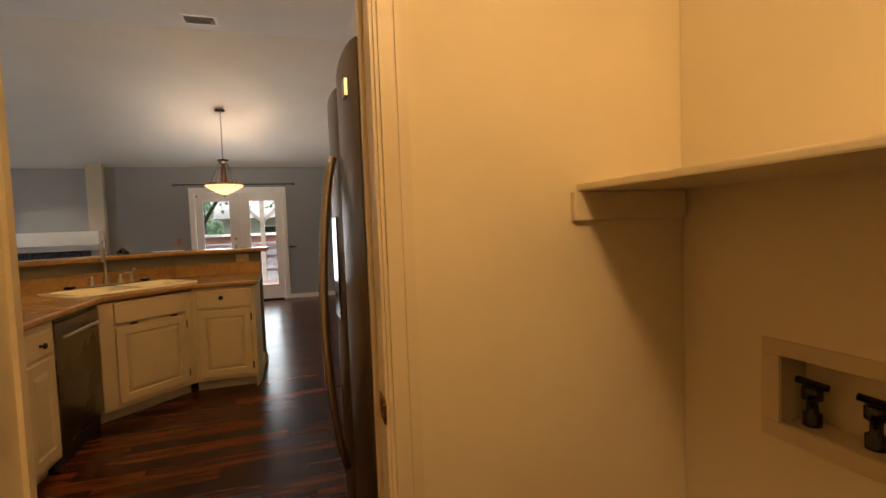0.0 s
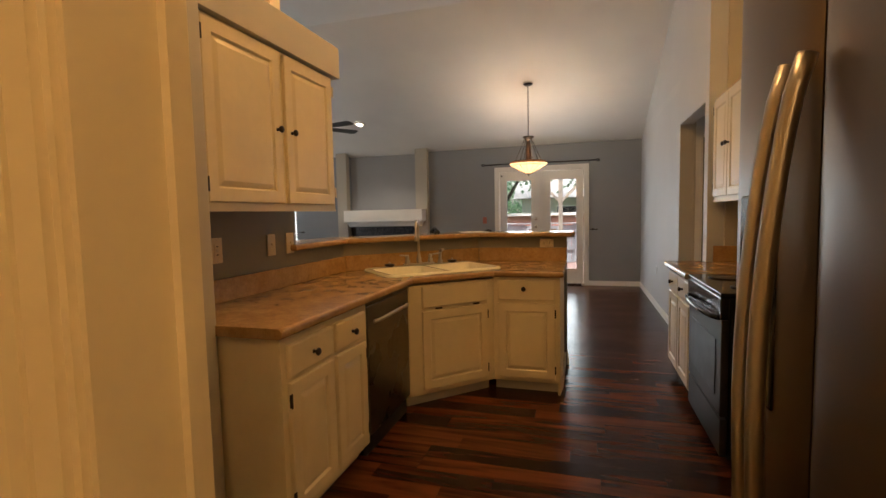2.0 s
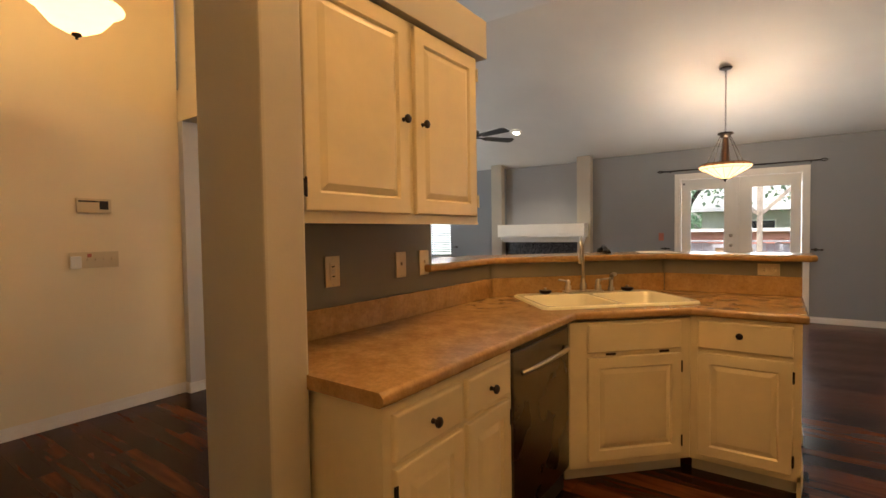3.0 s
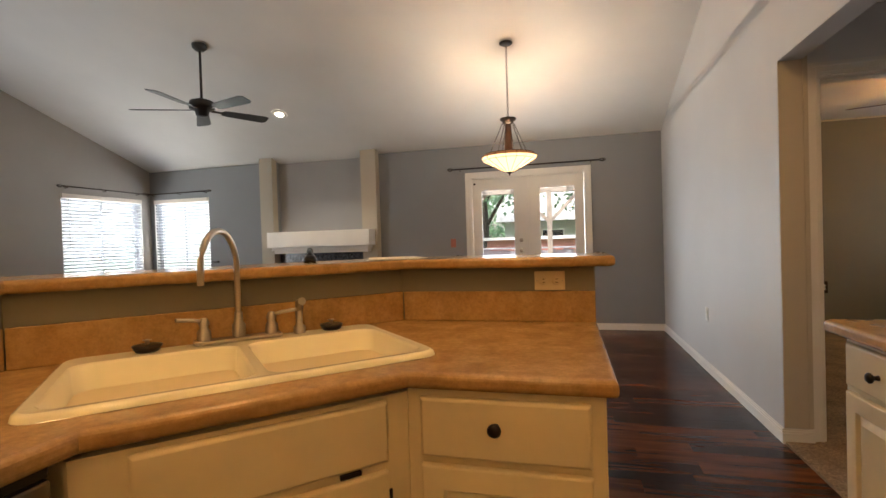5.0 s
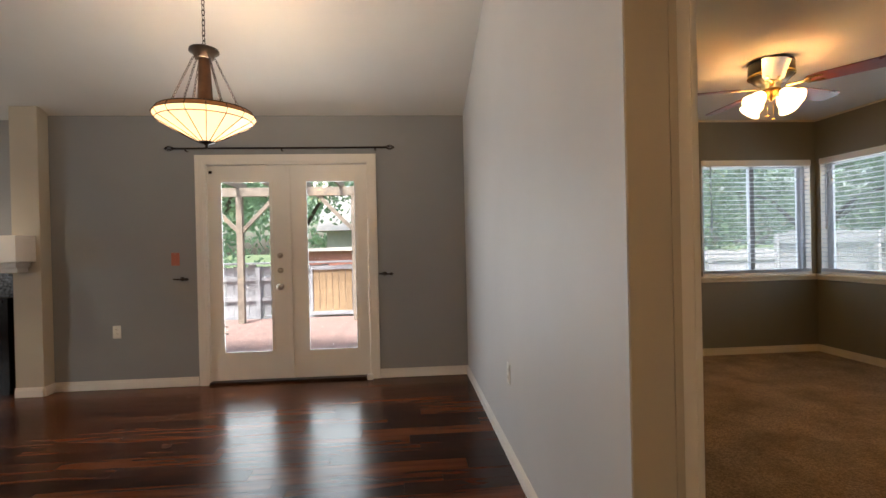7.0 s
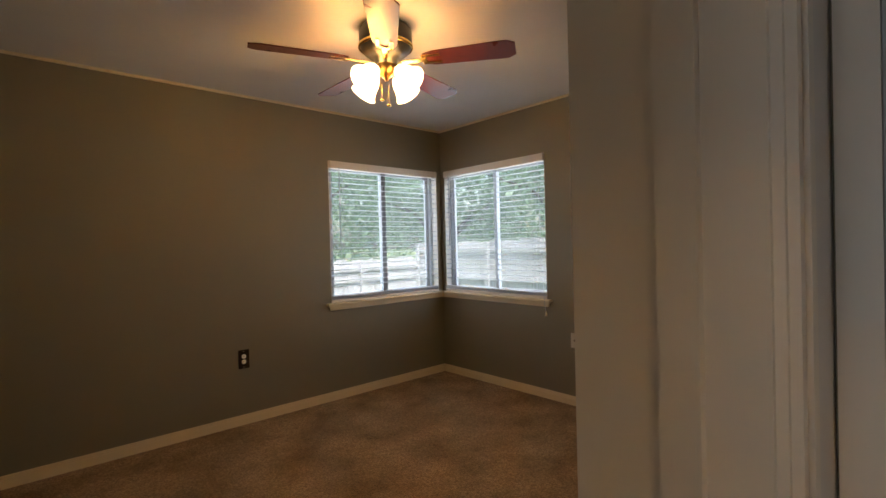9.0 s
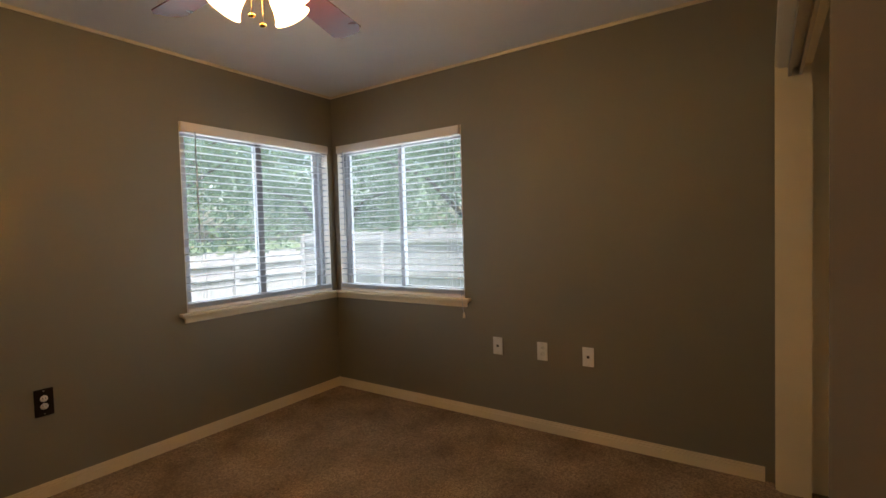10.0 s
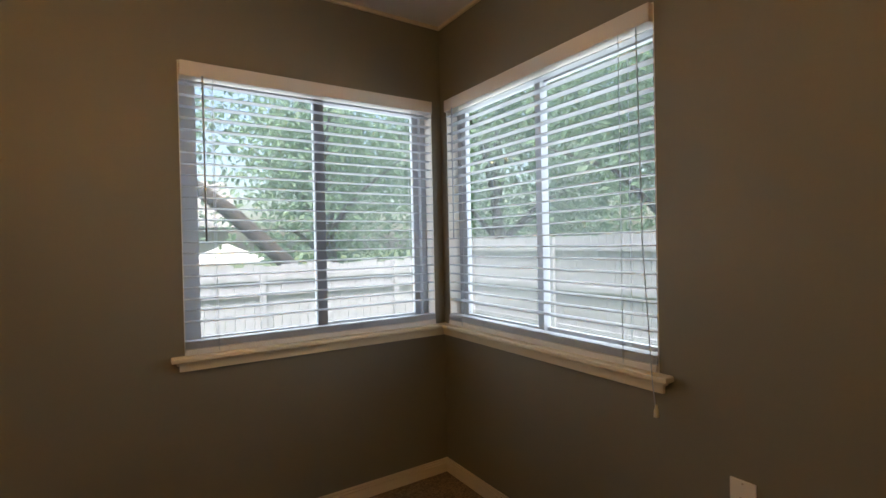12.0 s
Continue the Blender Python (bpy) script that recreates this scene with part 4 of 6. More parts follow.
bm = boxes((LJ, LJ + 0.015, LY0, LY1, 0, 2.06), (RJ - 0.015, RJ, LY0, LY1, 0, 2.06), (LJ + 0.015, RJ - 0.015, LY0, LY1, 2.045, 2.06),
           (LJ + 0.015, LJ + 0.026, 1.325, 1.353, 0, 2.045), (RJ - 0.026, RJ - 0.015, 1.325, 1.353, 0, 2.045), (LJ + 0.026, RJ - 0.026, 1.325, 1.353, 2.034, 2.045))
casing(bm, "x", 1.237, LJ + 0.007, RJ - 0.007, 2.052, out=-1, w=0.080, t=0.024)
structure("door_frame_laundry", bm, M["creamtrim"], "cream moulded door frame of the laundry", "door frame")
sp = thing("strike_plate", pose(0.8025, 1.262, 0.816), "polished brass strike plate in the door jamb", "strike plate")
part("plate", boxes((-0.003, 0.0, -0.036, 0.036, -0.033, 0.033), (-0.008, 0.0, -0.046, -0.034, -0.024, 0.024), bevel=0.001), M["brass"], sp)
part("recess", boxes((-0.0042, -0.0032, 0.000, 0.022, -0.014, 0.014)), M["dark"], sp, "dark latch hole")

# laundry shelf, cleat and washer box
sh = thing("laundry_shelf", pose(0, 0, 0), "cream painted wooden shelf over the washer space", "shelf")
part("board", boxes((1.362, 1.729, -1.55, 1.235, 1.350, 1.370), bevel=0.005), M["creamtrim"], sh)
part("cleat", boxes((1.345, 1.729, 1.217, 1.236, 1.268, 1.349), bevel=0.003), M["creamtrim"], sh)
wb = thing("washer_box", pose(1.73, 0.765, 0.835, 0, 0, -90), "cream washer outlet box with two black valves", "washer box")
bm = boxes((-0.215, 0.215, -0.006, 0.0, 0.085, 0.125), (-0.215, 0.215, -0.006, 0.0, -0.125, -0.083), (-0.215, -0.170, -0.006, 0.0, -0.083, 0.085), (0.170, 0.215, -0.006, 0.0, -0.083, 0.085), bevel=0.002)
part("flange", bm, M["plastic"], wb)
part("back_panel", boxes((-0.170, 0.170, 0.084, 0.087, -0.083, 0.084)), M["plastic"], wb)
for x in (-0.17, 0.168):
    part("side_panel", boxes((x, x + 0.002, 0, 0.0838, -0.083, 0.084)), M["plastic"], wb)
part("bottom_panel", boxes((-0.1678, 0.1678, 0, 0.0838, -0.0835, -0.0815)), M["plastic"], wb)
for x in (-0.126, 0.005):
    v = part("valve", lathe([(0.020, -0.08), (0.020, -0.05), (0.012, -0.045), (0.012, -0.02), (0.022, -0.015), (0.022, 0.012), (0.010, 0.02), (0, 0.022)], 14), M["black"], wb, "black washer valve", at=pose(x, 0.045, 0))
    part("handle", boxes((-0.034, 0.034, -0.007, 0.007, 0.022, 0.036), bevel=0.004), M["black"], v, "black valve lever", at=pose(0, -0.01, 0, 18, 12, 30))
    part("outlet", lathe([(0.018, -0.079), (0.018, -0.062)], 14), M["whiteplastic"], v, "white hose outlet")

# double door to the deck
bm = boxes((-1.055, -1.035, NORTH - 0.004, NORTH + 0.144, 0, 2.05), (0.435, 0.455, NORTH - 0.004, NORTH + 0.144, 0, 2.05), (-1.035, 0.435, NORTH - 0.004, NORTH + 0.144, 2.03, 2.05))
casing(bm, "x", NORTH, -1.045, 0.445, 2.04, w=0.078, t=0.022)
structure("door_frame_deck", bm, M["trim"], "white moulded frame of the double door", "door frame")
structure("threshold", boxes((-1.035, 0.435, NORTH - 0.02, NORTH + 0.16, 0.0, 0.022), bevel=0.004), M["bronze"], "dark metal door threshold", "threshold")
for nm, x0, x1, g0, g1 in (("door_1", -1.030, -0.302, -0.922, -0.452), ("door_2", -0.292, 0.430, -0.147, 0.332)):
    d = thing(nm, pose(0, NORTH + 0.03, 0), "white glazed patio door, closed", "door")
    part("slab", boxes((x0, g0, 0, 0.045, 0.03, 2.025), (g1, x1, 0, 0.045, 0.03, 2.025), (g0, g1, 0, 0.045, 0.03, 0.27), (g0, g1, 0, 0.045, 1.885, 2.025)), M["trim"], d)
    bm = boxes((g0, g0 + 0.02, -0.010, 0.0, 0.27, 1.885), (g1 - 0.02, g1, -0.010, 0.0, 0.27, 1.885), (g0 + 0.02, g1 - 0.02, -0.010, 0.0, 0.27, 0.29), (g0 + 0.02, g1 - 0.02, -0.010, 0.0, 1.865, 1.885), bevel=0.003)
    part("glazing_bead", bm, M["trim"], d)
    pane = part("pane", boxes((g0, g1, 0.018, 0.024, 0.27, 1.885)), M["glass"], d, "clear glass pane")
    pane.visible_shadow = False
    if nm == "door_1":
        part("latch", boxes((-1.012, -0.985, -0.012, 0.0, 1.950, 1.975), bevel=0.002), M["bronze"], d, "small dark top latch")
        part("astragal", boxes((-0.317, -0.277, -0.014, -0.001, 0.03, 2.025), bevel=0.004), M["trim"], d)
        for z, r in ((1.18, 0.026), (1.04, 0.026)):
            part("deadbolt", lathe([(0, -0.03), (r * 0.5, -0.03), (r * 0.6, -0.02), (r, -0.012), (r, 0)], 18, m=pose(0, 0, 0, -90)), M["nickel"], d, "satin nickel deadbolt", at=pose(-0.385, 0, z))
        k = part("knob", lathe([(0.03, 0), (0.03, 0.008), (0.012, 0.014), (0.012, 0.03), (0.028, 0.042), (0.028, 0.055), (0.015, 0.064), (0, 0.065)], 20, m=pose(0, 0, 0, 90)), M["nickel"], d, "satin nickel door knob", at=pose(-0.385, 0, 0.89))

# curtain rods
def curtain_rod(m, half, holdbacks=()):
    rod = thing("curtain_rod", m, "dark metal curtain rod with cage finials, no curtain", "curtain rod")
    part("pole", tube([(-half, 0, 0), (half, 0, 0)], 0.009, 10), M["bronze"], rod)
    for s in (-1, 1):
        bm = bmesh.new()
        for k in range(6):
            a = 2 * math.pi * k / 6
            tube([(s * (half + 0.085 * u), 0.022 * math.sin(math.pi * u) * math.cos(a + 1.5 * u), 0.022 * math.sin(math.pi * u) * math.sin(a + 1.5 * u)) for u in (0, .2, .4, .6, .8, 1)], 0.003, 5, bm)
        lathe([(0, -0.008), (0.012, 0), (0, 0.008)], 10, bm, pose(s * (half + 0.005), 0, 0, 0, 90))
        part("finial", bm, M["bronze"], rod)
    for x in (-half * 0.9, 0, half * 0.9):
        part("bracket", tube([(x, 0.069, -0.015), (x, 0.03, -0.02), (x, 0, -0.012)], 0.006, 8), M["bronze"], rod)
    return rod


curtain_rod(pose(-0.327, NORTH - 0.07, 2.165), 0.945)
curtain_rod(pose(-5.83, NORTH - 0.07, 2.11), 0.56)
curtain_rod(pose(-6.38, 8.70, 2.11, 0, 0, 90), 0.62)
for x, y in ((-1.255, NORTH), (0.585, NORTH), (-5.16, NORTH)):
    hb = thing("curtain_holdback", pose(x, y - 0.001, 0.985), "dark metal curtain holdback on the wall", "holdback", "holdbacks")
    part("rose", lathe([(0.0, 0.0), (0.02, 0.0), (0.02, 0.006), (0.007, 0.012), (0.007, 0.07)], 14, m=pose(0, 0, 0, 90)), M["bronze"], hb)
    part("arm", tube([(-0.05, -0.07, 0.004), (0, -0.072, 0), (0.06, -0.07, 0.0)], 0.008, 8), M["bronze"], hb)
    part("tip", lathe([(0, -0.02), (0.014, -0.005), (0.012, 0.01), (0, 0.028)], 12, m=pose(0.06, -0.07, 0, 0, 90)), M["bronze"], hb)


# windows with blinds
def window(nm, m, w, z0, z1, slats=True, cords=1, tilt=1.5, frame_mat="vinylframe"):
    """A sliding window in an opening w wide; local x along the wall, local y outwards from the inner wall face."""
    win = tagged(thing(nm, m, "white vinyl sliding window", "window"), kind="structure")
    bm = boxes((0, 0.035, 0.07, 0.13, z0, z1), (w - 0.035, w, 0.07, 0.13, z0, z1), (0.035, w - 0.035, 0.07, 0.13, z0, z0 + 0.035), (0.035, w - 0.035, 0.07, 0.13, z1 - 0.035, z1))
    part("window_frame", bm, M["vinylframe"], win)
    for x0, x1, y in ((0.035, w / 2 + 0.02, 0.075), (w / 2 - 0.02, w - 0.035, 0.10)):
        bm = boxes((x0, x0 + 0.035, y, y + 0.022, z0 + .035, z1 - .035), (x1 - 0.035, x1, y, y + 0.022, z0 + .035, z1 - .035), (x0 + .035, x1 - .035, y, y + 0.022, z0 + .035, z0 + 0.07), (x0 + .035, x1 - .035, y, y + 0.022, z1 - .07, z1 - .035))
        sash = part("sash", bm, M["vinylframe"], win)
        pn = part("pane", boxes((x0 + .034, x1 - .034, y + .008, y + .013, z0 + .069, z1 - .069)), M["glass"], sash, "clear glass pane")
        pn.visible_shadow = False
    if frame_mat != "vinylframe":
        # Strip over the sashes, dark with the shade of a backlit stile.
        part("meeting_stile", boxes((w / 2 - 0.024, w / 2 + 0.024, 0.066, 0.0745, z0 + 0.035, z1 - 0.035), bevel=0.003), M[frame_mat], win, "meeting stile with backlit shade in its grey colour")
    if slats:
        # Sheet added outside the panes to lay a pale haze over the view.
        sc = part("insect_screen", boxes((0.036, w - 0.036, 0.1450, 0.1455, z0 + 0.036, z1 - 0.036)), M["screen"], win, "fine grey screen added to haze the window view")
        sc.visible_shadow = False
    part("reveal", boxes((0, 0.004, 0.0, 0.07, z0, z1), (w - 0.004, w, 0.0, 0.07, z0, z1), (0.004, w - 0.004, 0, 0.07, z1 - 0.004, z1)), M["trim"], win)
    if slats:
        bl = thing("window_blind", m, "white slatted blind, lowered with slats open", "blind", "window blinds")
        part("headrail", boxes((0.006, w - 0.006, -0.020, 0.045, z1 - 0.065, z1 - 0.002), bevel=0.004), M["valance"], bl, "off-white valance")
        n = int((z1 - z0 - 0.165) / 0.0475)
        sm = bmesh.new()
        pts = [(-0.024 + 0.048 * k / 4, 0.003 * math.sin(math.pi * k / 4)) for k in range(5)]
        lo = [[sm.verts.new((x, y, z)) for y, z in pts] for x in (0.003, w - 0.003)]
        hi = [[sm.verts.new((x, y, z + 0.0028)) for y, z in pts] for x in (0.003, w - 0.003)]
        for k in range(4):
            sm.faces.new((lo[0][k], lo[1][k], lo[1][k + 1], lo[0][k + 1]))
            sm.faces.new((hi[0][k + 1], hi[1][k + 1], hi[1][k], hi[0][k]))
        for e, f in ((0, 0), (0, 4)):
            sm.faces.new((lo[0][f], hi[0][f], hi[1][f], lo[1][f]))
        bmesh.ops.recalc_face_normals(sm, faces=sm.faces)
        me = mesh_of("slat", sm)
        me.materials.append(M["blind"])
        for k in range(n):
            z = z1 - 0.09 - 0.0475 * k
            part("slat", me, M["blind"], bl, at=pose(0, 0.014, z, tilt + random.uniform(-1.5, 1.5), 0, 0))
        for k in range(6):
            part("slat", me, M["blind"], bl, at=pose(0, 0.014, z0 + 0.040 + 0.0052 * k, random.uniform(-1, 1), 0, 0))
        part("bottom_rail", boxes((0.003, w - 0.003, -0.012, 0.040, z0 + 0.013, z0 + 0.037), bevel=0.003), M["valance"], bl)
        for x in (0.13, w - 0.13):
            for y in (-0.012, 0.040):
                part("ladder_cord", tube([(x, y, z0 + 0.02), (x, y, z1 - 0.06)], 0.0012, 5), M["blind"], bl)
        part("wand", tube([(0.09, -0.026, z1 - 0.06), (0.09, -0.028, z1 - 0.75)], 0.004, 6), M["blind"], bl)
        if cords:
            x = w + 0.004
            part("lift_cord", tube([(w - 0.05, -0.026, z1 - 0.07), (w - 0.035, -0.03, z1 - 0.8), (x, -0.045, z0 - 0.02), (x + 0.01, -0.045, z0 - 0.10)], 0.002, 5), M["blind"], bl)
            part("cord_tassel", lathe([(0.003, 0.03), (0.008, 0.01), (0.009, -0.01), (0, -0.012)], 10), M["creamtrim"], bl, at=pose(x + 0.012, -0.045, z0 - 0.11))
    return win


window("window_1", pose(3.905, BN, 0), 1.225, 0.836, 2.07, cords=0, frame_mat="shadeframe")
window("window_2", pose(BE, 9.72, 0, 0, 0, -90), 1.24, 0.836, 2.07)
window("window_3", pose(-6.37, NORTH, 0), 1.07, 0.76, 2.02, cords=0, tilt=-38)
window("window_4", pose(-6.45, 8.09, 0, 0, 0, 90), 1.27, 0.76, 2.02, cords=0, tilt=-38)
# Unseen window, added so that daylight reaches the passage.
window("added_light_window", pose(-6.45, 5.10, 0, 0, 0, 90), 1.27, 0.76, 2.02, cords=0, tilt=0)
# corner sill of the bedroom
structure("window_sill", prism([(3.855, BN + 0.06), (3.855, BN - 0.045), (BE - 0.045, BN - 0.045), (BE - 0.045, 8.43), (BE + 0.06, 8.43), (BE + 0.06, BN + 0.06)], 0.828, 0.848, 0.005), M["creamtrim"], "cream wooden window stool round the corner", "window sill")
structure("sill_apron", boxes((3.885, BE - 0.016, BN - 0.016, BN - 0.001, 0.786, 0.827), (BE - 0.016, BE - 0.001, 8.46, BN - 0.001, 0.786, 0.827), (3.875, BE - .026, BN - 0.026, BN - 0.001, 0.814, 0.8275), (BE - 0.026, BE - 0.001, 8.45, BN - .026, 0.814, 0.8275)), M["creamtrim"], "cream moulded apron under the window stool", "trim")

# passage and bedroom doorway
bm = boxes((1.556, 1.574, BS0 - .003, BS1 + .003, 0, 2.06), (2.342, 2.360, BS0 - .003, BS1 + .003, 0, 2.06), (1.574, 2.342, BS0 - .003, BS1 + .003, 2.042, 2.06),
           (1.574, 1.585, 6.28, 6.315, 0, 2.042), (2.331, 2.342, 6.28, 6.315, 0, 2.042), (1.585, 2.331, 6.28, 6.315, 2.031, 2.042))
casing(bm, "x", BS0, 1.566, 2.350, 2.05, w=0.064, t=0.02)
casing(bm, "x", BS1, 1.566, 2.350, 2.05, w=0.064, t=0.016, out=1)
structure("door_frame_bedroom", bm, M["trim"], "white moulded frame of the bedroom doorway", "door frame")
sp = thing("strike_plate", pose(2.3415, 6.345, 0.976), "dull metal strike plate in the bedroom door jamb", "strike plate")
part("plate", boxes((-0.003, 0.0, -0.020, 0.020, -0.030, 0.030), bevel=0.001), M["nickel"], sp)
part("recess", boxes((-0.0042, -0.0032, -0.008, 0.010, -0.014, 0.014)), M["dark"], sp, "dark latch hole")
# linen cabinet built into the passage wall
lc = thing("linen_cabinet", pose(2.618, 6.231, 0, 0, 0, -90), "off-white built-in linen cabinet with plain doors", "cabinet")
part("frame", boxes((0.0, 0.04, -0.016, 0, 0, 2.12), (0.04, 0.98, -0.016, 0, 0.595, 0.64), (0.04, 0.98, -0.016, 0, 2.05, 2.12), (0.92, 0.98, -0.016, 0, 0, 2.05)), M["trim"], lc)
part("ledge", boxes((-0.0, 0.98, -0.034, -0.016, 0.60, 0.635), bevel=0.005), M["trim"], lc)
d = part("door", boxes((0.045, 0.915, -0.020, -0.002, 0.645, 2.045), bevel=0.003), M["passage"], lc)
for z in (0.858, 1.785):
    part("hinge", boxes((0.030, 0.055, -0.026, -0.018, z - 0.04, z + 0.04), bevel=0.002), M["nickel"], d, "dull metal hinge")
part("door", raised_door(0.87, 0.545), M["passage"], lc, at=pose(0.045, -0.020, 0.04))

# bedroom door, swung open
bd = thing("bedroom_door", pose(2.375, 6.432, 0.012, 0, 0, 16), "dull tan painted flush bedroom door standing open", "door")
part("leaf", boxes((0.055, 0.785, -0.034, 0, 0, 2.03), bevel=0.003), M["tandoor"], bd)
part("latch_plate", boxes((0.7845, 0.7865, -0.030, -0.005, 0.90, 0.96)), M["nickel"], bd, "dull metal latch plate")
for z in (0.25, 1.02, 1.80):
    part("hinge", lathe([(0, 0), (0.007, 0.002), (0.007, 0.086), (0, 0.088)], 10), M["brass"], bd, "brass hinge knuckle", at=pose(0.049, -0.004, z))

# closet
bm = boxes((5.105, 5.12, CL0 - .003, CL1 + .003, 0, 2.06), (3.30, 3.315, CL0 - .053, 6.603, 0, 2.044), (3.30, 5.105, CL0 - .003, CL1 + .003, 2.045, 2.06))
casing(bm, "x", CL1, 3.308, 5.112, 2.052, w=0.06, t=0.018, out=1, both=False)
structure("door_frame_closet", bm, M["creamtrim"], "cream moulded frame of the closet opening", "door frame")
solid("closet_track", boxes((3.32, 5.10, 6.575, 6.588, 2.000, 2.044), (3.32, 5.10, 6.615, 6.628, 2.000, 2.044), (3.32, 5.10, 6.588, 6.615, 2.034, 2.044)), M["nickel"], "double metal sliding-door track in the closet head", "track")
rod = thing("closet_rod", pose(0, 0, 0), "metal closet rod with round end flange", "closet rod")
part("pole", tube([(3.275, 6.10, 1.93), (5.17, 6.10, 1.93)], 0.016, 12), M["nickel"], rod)
part("flange", lathe([(0.016, 0.02), (0.018, 0.008), (0.036, 0.004), (0.036, 0)], 20, m=pose(5.174, 6.10, 1.93, 0, -90)), M["nickel"], rod)
cs = thing("closet_shelf", pose(0, 0, 0), "cream closet shelf on a wall cleat", "shelf")
part("board", boxes((3.275, 5.174, 5.722, 6.10, 2.02, 2.038), bevel=0.003), M["creamtrim"], cs)
part("cleat", boxes((5.154, 5.174, 5.722, 6.16, 1.93, 2.019), bevel=0.003), M["creamtrim"], cs)

# ---- light fittings ----
RZ = lambda y: min(RIDGE, EAVE + SLOPE * (NORTH - y))


def chain(bm, a, b, link=0.03, r=0.0022, w=0.008):
    a, b = Vector(a), Vector(b)
    d = (b - a).normalized()
    n = max(2, int((b - a).length / (link * 0.78)))
    side = d.cross(Vector((0.3, 0.9, 0.2))).normalized()
    other = d.cross(side)
    for k in range(n):
        c = a + (b - a) * ((k + 0.5) / n)
        s = side if k % 2 else other
        tube([c + d * link * 0.5 * math.cos(2 * math.pi * i / 8) + s * w * math.sin(2 * math.pi * i / 8) for i in range(9)], r, 4, bm)
    return bm


px, py, ptip = -0.318, 7.79, 1.812
pd = thing("pendant_lamp", pose(px, py, 0), "lit amber leaded-glass bowl pendant on bronze chains", "pendant lamp")
part("canopy", lathe([(0, 0.0), (0.065, -0.005), (0.065, -0.015), (0.045, -0.028), (0, -0.03)], 20), M["bronze"], pd, at=pose(0, 0, RZ(py) + 0.002))
part("chain", chain(bmesh.new(), (0, 0, 2.36), (0, 0, RZ(py) - 0.02), 0.036, 0.0028, 0.009), M["bronze"], pd)
part("crown", lathe([(0.02, 0.56), (0.078, 0.555), (0.08, 0.54), (0.055, 0.525), (0.05, 0.505), (0.035, 0.50)], 20), M["bronze"], pd, at=pose(0, 0, ptip))
part("column", lathe([(0.03, 0.50), (0.034, 0.40), (0.044, 0.22), (0.05, 0.20)], 16), principled("copper_brown_metal", (0.11, 0.062, 0.042), 0.36, 0.8, vary=0.3, scale=20), pd, "copper-brown fluted column", at=pose(0, 0, ptip))
for k in range(6):
    a = 2 * math.pi * (k + 0.3) / 6
    bm = chain(bmesh.new(), (0.055 * math.cos(a), 0.055 * math.sin(a), ptip + 0.51), (0.19 * math.cos(a), 0.19 * math.sin(a), ptip + 0.205), 0.024, 0.002, 0.006)
    part("support_chain", bm, M["bronze"], pd)
NP = 16
bowl = part("bowl", lathe([(0.045, 0.035), (0.265, 0.150), (0.282, 0.178), (0.279, 0.178), (0.262, 0.153), (0.042, 0.040)], NP), M["bowl"], pd, "lit cream leaded glass", at=pose(0, 0, ptip) @ Matrix.Diagonal((0.94, 0.94, 1, 1)))
for f in bowl.data.polygons:
    f.use_smooth = False
rimglow = glowing("lit_brown_glass", (0.40, 0.15, 0.04), 0.08)
part("rim", lathe([(0.283, 0.178), (0.262, 0.205), (0.258, 0.203), (0.279, 0.178)], NP), rimglow, pd, "amber-brown glass rim", at=pose(0, 0, ptip) @ Matrix.Diagonal((0.94, 0.94, 1, 1)))
rib = mesh_of("lead_rib", tube([(0.045, 0, 0.034), (0.266, 0, 0.149), (0.284, 0, 0.178), (0.262, 0, 0.206)], 0.0028, 5))
rib.materials.append(M["bronze"])
for k in range(NP):
    part("lead_rib", rib, M["bronze"], bowl, at=pose(0, 0, 0, 0, 0, 360 * k / NP))
for r, z in ((0.266, 0.149), (0.285, 0.178), (0.262, 0.206), (0.046, 0.034)):
    part("lead_ring", tube([(r * math.cos(2 * math.pi * k / 32), r * math.sin(2 * math.pi * k / 32), z) for k in range(33)], 0.003, 5), M["bronze"], bowl)
part("finial", lathe([(0, 0), (0.010, 0.006), (0.006, 0.014), (0.016, 0.024), (0.048, 0.034), (0.04, 0.04), (0, 0.04)], 16), M["bronze"], pd, at=pose(0, 0, ptip))

# hall lamp
hl = thing("hall_lamp", pose(-2.64, 2.42, 0), "lit frosted amber bell-bowl hall lamp", "ceiling lamp")
part("stem", tube([(0, 0, 2.44), (0, 0, RIDGE)], 0.008, 8), M["bronze"], hl)
part("canopy", lathe([(0, 0.0), (0.07, -0.004), (0.06, -0.03), (0, -0.035)], 18), M["bronze"], hl, at=pose(0, 0, RIDGE))
part("bowl", lathe([(0, 0.03), (0.05, 0.035), (0.11, 0.07), (0.15, 0.12), (0.165, 0.15), (0.205, 0.168), (0.20, 0.175), (0.158, 0.157), (0.10, 0.078), (0.045, 0.042), (0, 0.04)], 28), M["bowl"], hl, "lit frosted amber glass", at=pose(0, 0, 2.265))
part("finial", lathe([(0, 0), (0.008, 0.005), (0.005, 0.012), (0.022, 0.022), (0.02, 0.032), (0, 0.034)], 14), M["bronze"], hl, at=pose(0, 0, 2.262))
bm = bmesh.new()
for k in range(3):
    a = 2 * math.pi * k / 3 + 0.4
    c, s = math.cos(a), math.sin(a)
    tube([(r * c, r * s, z) for r, z in ((0.01, 2.62), (0.10, 2.57), (0.17, 2.47), (0.205, 2.435), (0.222, 2.445), (0.215, 2.46), (0.20, 2.45))], 0.006, 7, bm)
part("scroll_arm", bm, M["bronze"], hl)

